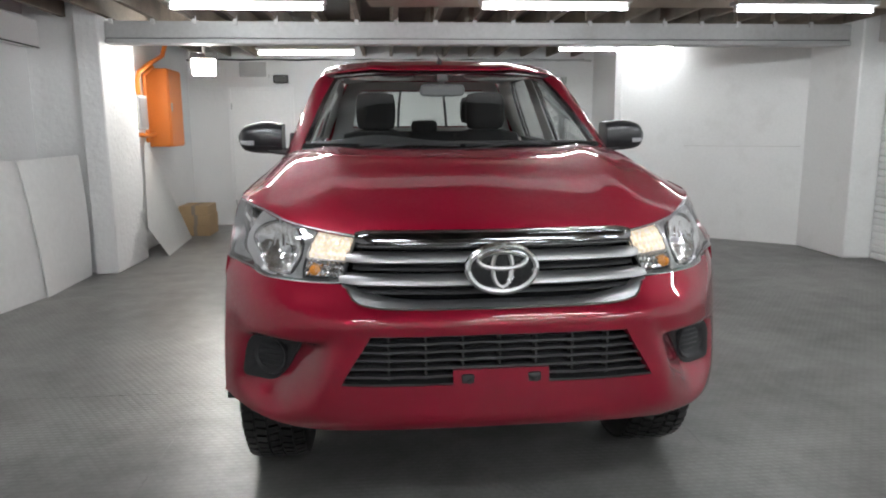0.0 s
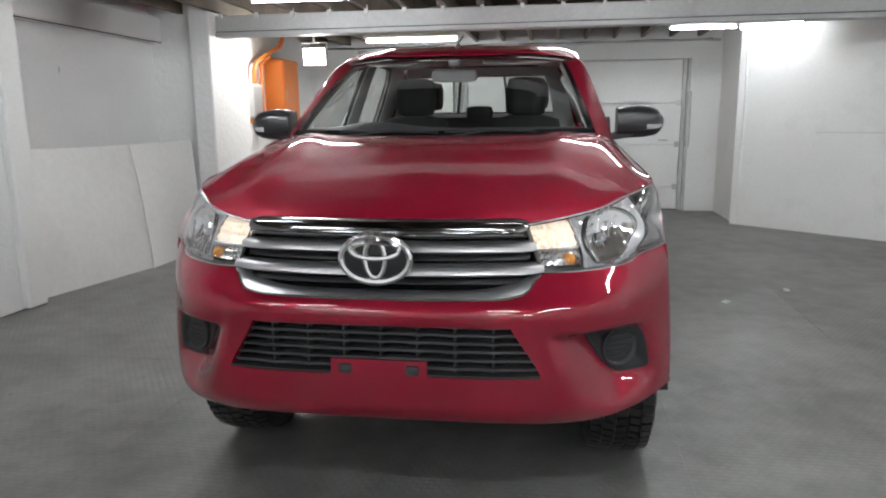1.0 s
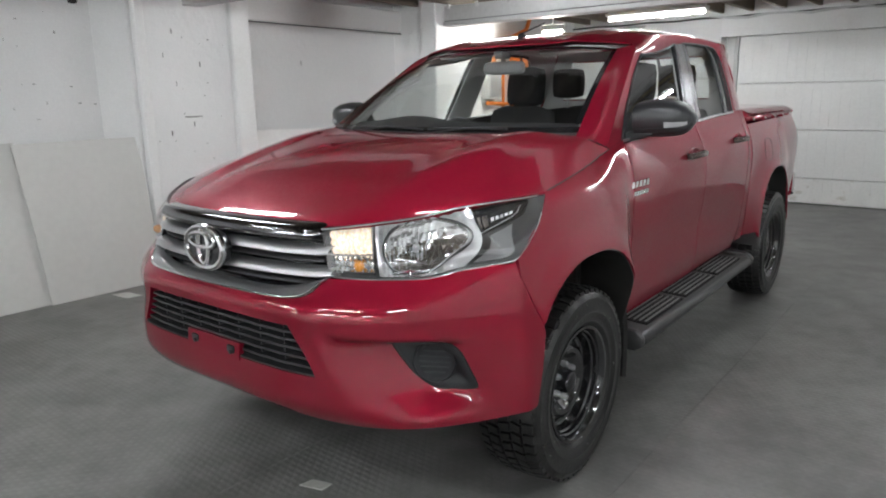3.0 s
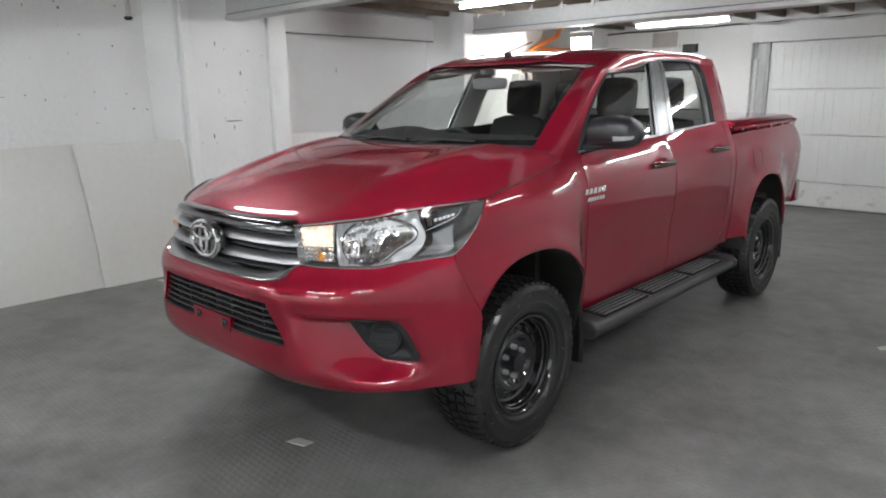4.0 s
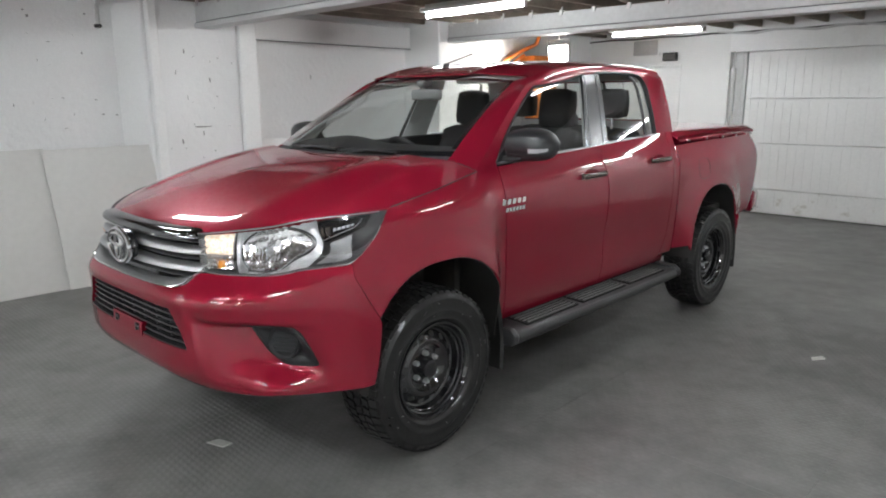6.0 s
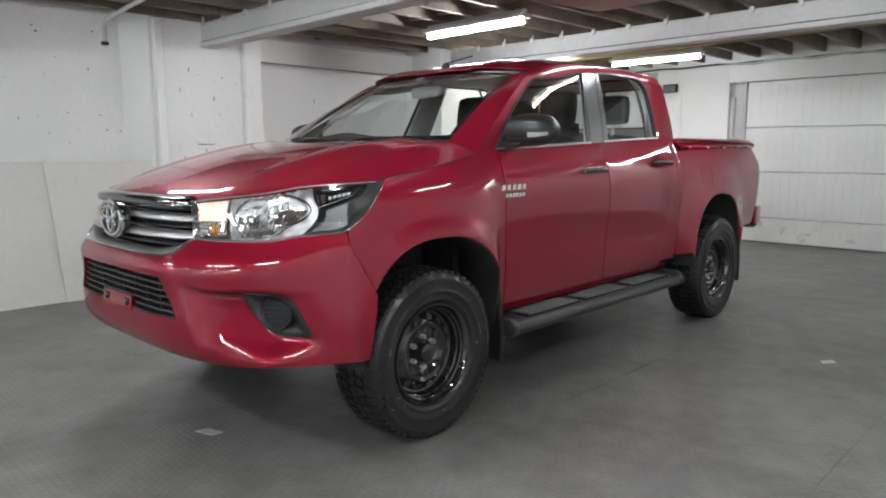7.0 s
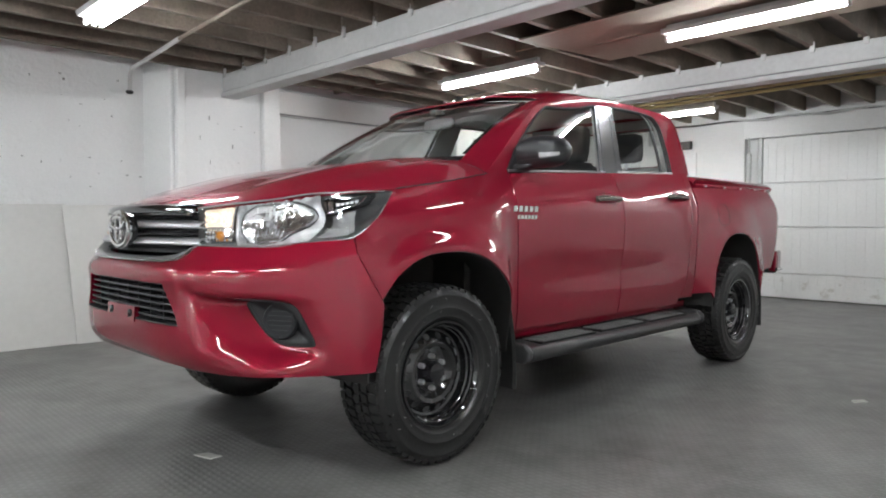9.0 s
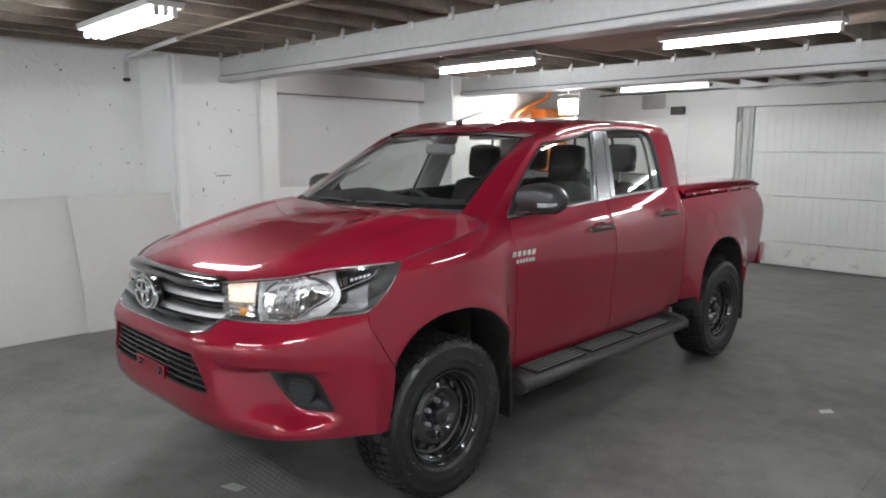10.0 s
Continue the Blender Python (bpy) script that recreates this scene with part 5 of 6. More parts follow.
def frame_pt(a, v):
    """Side frame: a runs over its upright strips, v up from the waistline, past the window tops, to the roof."""
    k = min(int(a), 4)
    f = a - k
    yref = [0.62, 0.72, 1.46, 1.62, 2.25, 2.5][k] * (1 - f) + [0.62, 0.72, 1.46, 1.62, 2.25, 2.5][k + 1] * f
    zb = belt(yref) - 0.002
    if k == 0:
        zb = mixf(1.268, zb, f)
    zt = win_top(yref)
    z = mixf(zb, zt, min(v, 1.0))
    top = v > 1

    def cut(z):
        return [screen_edge(z) + 0.004, win1_front(z), 1.425 + 0.30 * (z - 1.33), 1.575 + 0.24 * (z - 1.33), win2_rear(z), cab_back(z)]
    c = cut(z)
    y = mixf(c[k], c[k + 1], f)
    if top:
        t = v - 1
        zr = zt + 0.04
        c2 = [1.03, 1.11, 1.55, 1.68, 2.20, 2.54]
        y = mixf(y, mixf(c2[k], c2[k + 1], f), t)
        x0 = side_x(y, zt)
        ang = t * math.pi / 2
        z1 = roof_z(ROOF_X, y)
        return (mixf(x0, ROOF_X - 0.004, 1 - math.cos(ang)), y, mixf(zt, z1, math.sin(ang)))
    return (side_x(y, z), y, z)


def frame_hole(a, v):
    return v < 1 and (1 < a < 2 or 3 < a < 4)


acols = steps(0, 1, 6) + steps(1, 2, 16)[1:] + steps(2, 3, 4)[1:] + steps(3, 4, 14)[1:] + steps(4, 5, 8)[1:]
both("cab_frame", patch_bm(frame_pt, acols, steps(0, 1, 14) + steps(1, 2, 8)[1:], skip=frame_hole, thick=0.012), RED, truck, smooth=50)
both("pillar_cover", patch_bm(lambda u, v: (lambda q: (q[0] + 0.006, q[1], q[2]))(frame_pt(2 + u, v)), steps(-0.04, 1.08, 6), steps(0.0, 0.985, 12), thick=0.006), PILLARFILM, truck, "dark satin door pillar cover")
roof_front = curve([(0, 0.862), (0.5, 0.88), (0.8, 0.93), (1, 1.03)])
roof_rear = curve([(0, 2.635), (0.8, 2.605), (1, 2.54)])


def roof_pt(u, v):
    x, y = u * ROOF_X, mixf(roof_front(abs(u)), roof_rear(abs(u)), v)
    return (x, y, roof_z(x, y))


roof = part("roof", patch_bm(roof_pt, steps(-1, 1, 48), steps(0, 0.1, 5) + steps(0.1, 1, 32)[1:], thick=0.006), RED, truck, smooth=50)
part("antenna_base", moved(disc_bm([(-0.012, 0.022), (0.006, 0.018), (0.018, 0.008)], 14, "z"), Matrix.Translation((0.0, 1.055, 1.812)) @ Matrix.Diagonal((0.8, 1.8, 1, 1))), BLACK, roof, "black aerial base")
part("antenna", tube_bm([(0.0, 1.05, 1.825), (0.0, 1.30, 1.895)], 0.004, 6), BLACK, roof, "short black aerial")


def screen_pt(u, v):
    a = abs(u)
    zb = curve([(0, 1.343), (1, 1.350)])(a)
    yb = curve([(0, 0.165), (0.6, 0.205), (1, 0.315)])(a)
    zt = curve([(0, 1.741), (0.6, 1.736), (1, 1.718)])(a)
    yt = curve([(0, 0.872), (0.5, 0.888), (0.8, 0.92), (1, 0.972)])(a)
    b = 0.014 * math.sin(math.pi * v)
    return (u * mixf(0.722, 0.594, v), mixf(yb, yt, v) - b * 0.6, mixf(zb, zt, v) + b)


def pillar_pt(u, v):
    """The rounded windscreen pillar between glass and side frame, up to the roof's corner."""
    if v < 0:
        low, up = Vector(pillar_pt(u, 0.0)), Vector(pillar_pt(u, 0.1))
        return low + (low - up) * (-v / 0.1) + Vector((0, 0, -0.02 * v / 0.16))
    p, q = Vector(screen_pt(1.0, min(v, 1.0))), Vector(frame_pt(0, v))
    if v > 1:
        p = p.lerp(Vector(frame_pt(0, 2)), (v - 1) * 0.98)
    return p.lerp(q, u) + Vector((0.35, -0.55, 0.75)) * 0.011 * math.sin(math.pi * u) * min(1.0, 2.2 - v) - Vector((0, 0, 0.004)) * (1 - u)


both("windscreen_pillar", patch_bm(pillar_pt, steps(0, 1, 8), steps(-0.16, 0, 3)[:-1] + steps(0, 1, 18) + steps(1, 2, 6)[1:], thick=0.012), RED, truck, smooth=50)
both("pillar_inner", patch_bm(lambda u, v: tuple((Vector(screen_pt(0.965 - 0.015 * v, v)) + Vector((0, 0.035, -0.022))).lerp(Vector(frame_pt(0.6, v)) + Vector((-0.025, 0, 0)), u)), steps(0, 1, 5), steps(0.03, 1.0, 14), thick=0.006), TRIM, truck, "pale grey inner pillar cover")
screen = part("windscreen", patch_bm(screen_pt, steps(-1, 1, 36), steps(0, 1, 20)), GLASS, truck, "clear windscreen with a black border")
screen.visible_shadow = False
lift = lambda q: (q[0], q[1] + 0.004, q[2] - 0.004)
for name, ua, ub, va, vb in (("lower_border", -1, 1, 0, 0.05), ("upper_border", -1, 1, 0.975, 1.0)):
    part(name, patch_bm(lambda u, v: lift(screen_pt(u, v)), steps(ua, ub, 30), steps(va, vb, 3), thick=0.003), GLOSSBLACK, screen, "black printed border")
for s in (-1, 1):
    part("side_border", patch_bm(lambda u, v: lift(screen_pt(s * u, v)), steps(0.965, 1.0, 3), steps(0.08, 0.98, 14), thick=0.003), GLOSSBLACK, screen, "black printed border")
for a, b in ((-0.62, 0.02), (0.06, 0.62)):
    part("wiper", tube_bm([Vector(screen_pt(mixf(a, b, t), 0.012 + 0.012 * math.sin(math.pi * t))) + Vector((0, -0.010, 0.006)) for t in steps(0, 1, 8)], 0.005, 6), BLACK, cowl, "black wiper blade")
    part("wiper_arm", tube_bm([Vector(screen_pt(a + 0.02, 0.0)) + Vector((0, -0.03, -0.008)), Vector(screen_pt(mixf(a, b, 0.5), 0.02)) + Vector((0, -0.014, 0.009))], 0.005, 6), BLACK, cowl, "black wiper arm")

for nm, k in (("front_door_glass", 1), ("rear_door_glass", 3)):
    for ob in both(nm, patch_bm(lambda u, v: (lambda q: (q[0] - 0.012, q[1], q[2]))(frame_pt(k + u, v)), steps(0, 1, 10), steps(0.0, 0.999, 10)), SIDEGLASS, truck, "clear side window"):
        ob.visible_shadow = False

    def edge(u, v):
        q = frame_pt(k + u, v)
        return Vector((q[0] + 0.002, q[1], q[2]))
    both("waist_strip", tube_bm([edge(t, 0.012) + Vector((0.005, 0, 0)) for t in steps(0, 1, 12)], 0.006, 6), SATIN, truck, "bright waistline strip")
    both("inner_seal", tube_bm([edge(0.0, t) + Vector((-0.018, 0, 0)) for t in steps(0, 0.99, 12)] + [edge(t, 0.99) + Vector((-0.018, 0, 0)) for t in steps(0.05, 1, 12)] + [edge(1, t) + Vector((-0.018, 0, 0)) for t in steps(0.95, 0.0, 10)], 0.011, 6), BLACK, truck, "black inner window seal")
    both("window_seal", tube_bm([edge(0.0, t) for t in steps(0, 0.99, 12)] + [edge(t, 0.99) for t in steps(0.05, 1, 12)] + [edge(1, t) for t in steps(0.95, 0.0, 10)], 0.006, 6), BLACK, truck, "black window seal")
# quarter divider of the rear window
both("window_divider", patch_bm(lambda u, v: (lambda q: (q[0] - 0.004, q[1], q[2]))(frame_pt(3 + mixf(0.80, 0.84, u), v)), steps(0, 1, 2), steps(0, 0.99, 8), thick=0.008), BLACK, truck, "black window divider")


# back of the cab with its sliding window
def back_pt(u, v):
    z = mixf(0.62, 1.80, v)
    half = curve([(0.62, 0.80), (1.3, 0.77), (1.4, 0.735), (1.6, 0.69), (1.7, 0.65), (1.80, 0.59)])(z)
    y = curve([(0.62, 2.50), (1.3, 2.57), (1.36, 2.60), (1.45, 2.64), (1.6, 2.672), (1.72, 2.655), (1.80, 2.615)])(z)
    return (u * half, y - 0.05 * max(0.0, abs(u) - 0.75) / 0.25 * ease((z - 1.2) / 0.2), z)


vb = [i / 40 for i in range(41)]
part("cab_back", patch_bm(back_pt, steps(-1, 1, 40), vb, skip=lambda u, v: abs(u) < 0.8 and 0.70 < v < 0.95, thick=0.02), RED, truck, smooth=50)
rear_glass = part("rear_window", patch_bm(lambda u, v: back_pt(u * 0.82, mixf(0.695, 0.955, v)), steps(-1, 1, 12), steps(0, 1, 6)), GLASS, truck, "clear sliding rear window")
rear_glass.visible_shadow = False
for u in (-0.27, 0.27):
    part("slider_frame", patch_bm(lambda a, v: (lambda q: (q[0], q[1] - 0.01, q[2]))(back_pt(u + 0.014 * a, mixf(0.695, 0.955, v))), steps(-1, 1, 2), steps(0, 1, 6), thick=0.012), BLACK, rear_glass, "black sliding pane frame")
ring = [back_pt(-0.81, mixf(0.70, 0.95, t)) for t in steps(0, 1, 6)] + [back_pt(u, 0.95) for u in steps(-0.7, 0.7, 8)] + [back_pt(0.81, mixf(0.95, 0.70, t)) for t in steps(0, 1, 6)] + [back_pt(u, 0.70) for u in steps(0.7, -0.8, 8)]
part("rear_seal", tube_bm(ring, 0.012, 6), BLACK, rear_glass, "black rear window seal")

# ---- bed, lid and tail ----
part("bed_front", box_bm(-0.80, 0.80, 2.52, 2.56, 0.55, 1.27, 0.006), RED, truck)
part("bed_floor", box_bm(-0.78, 0.78, 2.56, 3.98, 0.72, 0.76), UNDER, truck)
part("tailgate", patch_bm(lambda u, v: (u * 0.745, tail(mixf(0.66, 1.31, v)) + 0.015 * (1 - u * u) - 0.02, mixf(0.66, 1.31, v)), steps(-1, 1, 16), steps(0, 1, 12), thick=0.03), RED, truck)
both("tail_lamp", patch_bm(lambda u, v: (lambda z: (width(tail(z) - 0.03, z) - 0.085 - 0.02 * u, tail(z) - 0.012 + 0.03 * u, z))(mixf(0.82, 1.22, v)), steps(0, 1, 4), steps(0, 1, 8), thick=0.03), car_paint("tail lamp red", (0.5, 0.01, 0.01)), truck, "red tail lamp")


def lid_pt(u, v):
    y = mixf(2.60, 4.15, v)
    edge = max(0.0, (abs(u) - 0.90) / 0.10)
    z = 1.376 + 0.016 * (1 - u * u) * ease(v / 0.15) - 0.03 * edge ** 2.2
    z -= 0.016 * max(0.0, (v - 0.95) / 0.05) ** 2 + 0.02 * max(0.0, (0.04 - v) / 0.04) ** 2
    return (u * (0.80 - 0.02 * v), y, z)


lid = part("bed_lid", patch_bm(lid_pt, steps(-1, 1, 40), [0, 0.01, 0.02, 0.04] + steps(0.08, 0.92, 20) + [0.95, 0.965, 0.98, 0.99, 1], thick=0.03), RED, truck, "crimson hard bed lid", smooth=50)
for s in (-1, 1):
    rail = part("lid_rail", prism_bm([(0.722, 1.285), (0.782, 1.29), (0.79, 1.315), (0.77, 1.345), (0.722, 1.345)], "y", 2.68, 4.09, 0.006) if s == 1 else mirrored(prism_bm([(0.722, 1.285), (0.782, 1.29), (0.79, 1.315), (0.77, 1.345), (0.722, 1.345)], "y", 2.68, 4.09, 0.006)), RED, lid, "red side rail with clamps")
    for y in (2.80, 3.12, 3.42, 3.70, 3.92):
        part("clamp", box_bm(s * 0.79 - 0.012, s * 0.79 + 0.012, y - 0.03, y + 0.03, 1.296, 1.318, 0.006), RED, rail, "red clamp with a bright bolt")
        part("bolt", moved(disc_bm([(0, 0.007), (0.006, 0.006)], 8, "x"), Matrix.Translation((s * 0.803, y, 1.307)) @ Matrix.Rotation(0 if s == 1 else math.pi, 4, "Z")), SATIN, rail)
rear_bumper = part("rear_bumper", prism_bm([(-0.80, 4.22), (-0.78, 4.30), (-0.6, 4.38), (0.6, 4.38), (0.78, 4.30), (0.80, 4.22), (0.74, 4.20), (-0.74, 4.20)], "z", 0.60, 0.79, 0.02, 2), BLACK, truck, "black rear step bumper")
for s in (-1, 1):
    part("bumper_cap", prism_bm([(s * 0.83, 4.13), (s * 0.82, 4.28), (s * 0.70, 4.36), (s * 0.66, 4.34), (s * 0.76, 4.22), (s * 0.77, 4.13)], "z", 0.62, 0.80, 0.01), RED if s == 1 else RED, rear_bumper, "red bumper end")
    part("bumper_trim", tube_bm([(s * 0.835, 4.13, 0.64), (s * 0.82, 4.29, 0.64), (s * 0.69, 4.37, 0.64)], 0.012, 6), CHROME, rear_bumper, "bright bumper edge")

# ---- handles, mirrors, badge, steps, flaps ----
for y, nm in ((1.37, "front"), (2.225, "rear")):
    z = 1.172 + (y - 1.345) * 0.035
    w = width(y, z)
    cup = both("handle_cup", moved(disc_bm([(-0.012, 0.058), (0.0015, 0.058), (0.002, 0.05), (-0.01, 0.02)], 24, "x"), Matrix.Translation((w + 0.001, y, z)) @ Matrix.Diagonal((1, 1.25, 0.72, 1))), RED, truck, "crimson handle recess")
    both("door_handle", tube_bm([(w, y - 0.115, z + 0.004), (w + 0.026, y - 0.098, z + 0.006), (w + 0.036, y - 0.04, z + 0.008), (w + 0.036, y + 0.05, z + 0.008), (w + 0.026, y + 0.098, z + 0.006), (w, y + 0.115, z + 0.004)], 0.0165, 8), material("dark bronze handle " + nm, (0.17, 0.13, 0.12), 0.26, metal=0.8, spread=0.05), truck, "dark smooth door handle", smooth=60)


mir_top = curve([(0.845, 1.462), (0.93, 1.474), (1.0, 1.466), (1.045, 1.448), (1.075, 1.412)])
mir_low = curve([(0.845, 1.312), (0.95, 1.314), (1.02, 1.322), (1.055, 1.338), (1.075, 1.37)])
mir_fore = curve([(0.845, 0.115), (0.95, 0.118), (1.03, 0.10), (1.075, 0.035)])


def mirror_pt(x, th, grow=0.0):
    zt, zl = mir_top(x), mir_low(x)
    c, sn = math.cos(th), math.sin(th)
    y = 0.695 - (mir_fore(x) + grow) * c ** 0.75 if c > 0 else 0.695 + 0.03 * abs(c) ** 0.4
    return (x, y, (zt + zl) / 2 + ((zt - zl) / 2 + grow) * math.copysign(abs(sn) ** 0.72, sn))


MIDGREY = material("grey indicator lens", (0.38, 0.38, 0.39), 0.25, spread=0.03)
BLACKSHELL = material("black mirror shell", (0.018, 0.018, 0.02), 0.3, spread=0.06)
mirror_x = steps(0.845, 1.04, 12) + [1.05, 1.06, 1.068, 1.075]
RIBGREY = material("worn grey rib", (0.17, 0.17, 0.168), 0.45, spread=0.2, scale=20)
STEPGREY = material("dusty dark grey moulding", (0.030, 0.030, 0.031), 0.42, spread=0.2, scale=12, bump=0.06, fine=200)
PAD = material("black tread pad", (0.009, 0.009, 0.009), 0.7, spread=0.2, spec=0.2)
for s in (-1, 1):
    def side(bm):
        return bm if s == 1 else mirrored(bm)
    body = patch_bm(lambda x, th: mirror_pt(x, th) if 0 < x < 1.08 else ((0.847, 0.67, 1.388) if x < 0 else (1.079, 0.70, 1.391)), [-1] + mirror_x + [1.09], steps(-math.pi, math.pi, 32))
    mir = part("door_mirror", side(body), BLACKSHELL, truck, "black door mirror with a bright indicator edge", smooth=50)
    part("lower_shell", side(patch_bm(lambda x, th: mirror_pt(x, th, 0.003), mirror_x, steps(-1.5, -0.42, 8), thick=0.003)), BLACK, mir, "matt grey lower shell", smooth=50)
    part("indicator", side(patch_bm(lambda x, th: mirror_pt(x, th, 0.005), steps(0.985, 1.064, 10), steps(-0.36, -0.1, 4), thick=0.004)), MIDGREY, mir, "pale indicator strip", smooth=50)
    part("mirror_glass", side(prism_bm([(0.875, 1.335), (1.02, 1.35), (1.052, 1.385), (1.02, 1.425), (0.875, 1.44)], "y", 0.724, 0.730)), MIRRORGLASS, mir, "mirror glass")
    part("mirror_foot", side(prism_bm([(0.80, 1.298), (0.90, 1.312), (0.95, 1.332), (0.86, 1.345), (0.80, 1.33)], "y", 0.60, 0.69, 0.008, 2)), BLACK, mir, "black mirror arm", smooth=60)
    part("mirror_sail", side(prism_bm([(0.54, 1.29), (0.715, 1.30), (0.70, 1.35), (0.655, 1.415)], "x", 0.772, 0.812)), BLACK, mir, "black triangle at the window corner")
    # door badge: two rows of raised bars
    for row, (z, n, hgt, x0) in enumerate(((1.110, 5, 0.028, 0.512), (1.070, 6, 0.020, 0.540))):
        for k in range(n):
            y = x0 + k * (0.041 if row == 0 else 0.027)
            b = prism_bm([(y, z - hgt / 2), (y + (0.028 if row == 0 else 0.021), z - hgt / 2), (y + (0.032 if row == 0 else 0.024), z + hgt / 2), (y + 0.004, z + hgt / 2)], "x", s * (width(y, z) - 0.002), s * (width(y, z) + 0.004), 0.001)
            part("badge_bar", b, CHROME, truck, "raised chrome badge bar")
    # side step
    step = part("side_step", prism_bm([(0.70, 0.36), (0.71, 0.425), (0.745, 0.435), (0.915, 0.425), (0.945, 0.405), (0.95, 0.38), (0.925, 0.352), (0.76, 0.345)], "y", 0.60, 2.44, 0.008) if s == 1 else mirrored(prism_bm([(0.70, 0.36), (0.71, 0.425), (0.745, 0.435), (0.915, 0.425), (0.945, 0.405), (0.95, 0.38), (0.925, 0.352), (0.76, 0.345)], "y", 0.60, 2.44, 0.008)), STEPGREY, truck, "dark grey side step with ribbed black treads")
    for ya, yb in ((0.72, 1.22), (1.27, 1.78), (1.83, 2.32)):
        tr = part("tread", box_bm(min(s * 0.755, s * 0.905), max(s * 0.755, s * 0.905), ya, yb, 0.426, 0.4345, 0.002), PAD, step, "black rubber tread")
        for k in range(5):
            x = s * (0.772 + k * 0.029)
            part("tread_rib", box_bm(x - 0.0045, x + 0.0045, ya + 0.02, yb - 0.02, 0.434, 0.440, 0.001), RIBGREY, step)
    part("tread_border", box_bm(min(s * 0.735, s * 0.75), max(s * 0.735, s * 0.75), 0.68, 2.36, 0.432, 0.441, 0.002), RIBGREY, step, "grey inner edge strip")
    for y0, y1 in ((0.555, 0.60), (2.44, 2.50)):
        cap = prism_bm([(0.70, 0.35), (0.70, 0.44), (0.76, 0.455), (0.91, 0.445), (0.95, 0.41), (0.945, 0.37), (0.91, 0.345)], "y", y0, y1, 0.014, 2)
        part("step_end", cap if s == 1 else mirrored(cap), STEPGREY, step, "dark grey moulded step end")
    for y in (0.95, 1.5, 2.1):
        part("step_bracket", box_bm(min(s * 0.45, s * 0.74), max(s * 0.45, s * 0.74), y - 0.025, y + 0.025, 0.36, 0.40), UNDER, step)
    # sill, mud flaps
    part("sill", prism_bm([(0.73, 0.42), (0.795, 0.46), (0.80, 0.502), (0.73, 0.502)], "y", 0.50, 2.49, 0.004) if s == 1 else mirrored(prism_bm([(0.73, 0.42), (0.795, 0.46), (0.80, 0.502), (0.73, 0.502)], "y", 0.50, 2.49, 0.004)), RED, truck)
    for y, x0, x1, z0, z1 in ((0.475, 0.66, 0.885, 0.225, 0.66), (3.57, 0.66, 0.895, 0.215, 0.66)):
        def flap(u, v, y=y, x0=x0, x1=x1, z0=z0, z1=z1):
            return (s * mixf(x0, x1, u), y + 0.02 * math.sin(math.pi * v) + 0.05 * (1 - v) + (0.012 if u in (0.0, 1.0) else 0), mixf(z0, z1, v))
        part("mud_flap", patch_bm(flap, [0.0, 0.06, 0.5, 0.94, 1.0], steps(0, 1, 8), thick=0.008), RUBBER, truck, "black rubber mud flap")

# ---- wheels ----
TYRE_R, TYRE_X = 0.388, 0.806


def tyre_mesh():
    prof = [(-0.095, 0.228), (-0.112, 0.24), (-0.126, 0.278), (-0.131, 0.312), (-0.127, 0.346), (-0.116, 0.368), (-0.104, 0.3755), (0.104, 0.3755), (0.116, 0.368), (0.1255, 0.350), (0.1285, 0.347), (0.1292, 0.342), (0.1278, 0.339), (0.131, 0.312), (0.1285, 0.294), (0.1303, 0.291), (0.1295, 0.286), (0.126, 0.276), (0.1195, 0.256), (0.1205, 0.253), (0.1185, 0.249), (0.112, 0.24), (0.095, 0.228)]
    bm = bmesh.new()
    n = 72
    rings = []
    for k in range(n):
        c, s = math.cos(2 * math.pi * k / n), math.sin(2 * math.pi * k / n)
        rings.append([bm.verts.new((a, r * c, r * s)) for a, r in prof])
    for k in range(n):
        r, q = rings[k], rings[(k + 1) % n]
        for j in range(len(prof) - 1):
            bm.faces.new((r[j], r[j + 1], q[j + 1], q[j]))
    bmesh.ops.recalc_face_normals(bm, faces=bm.faces[:])
    return bm


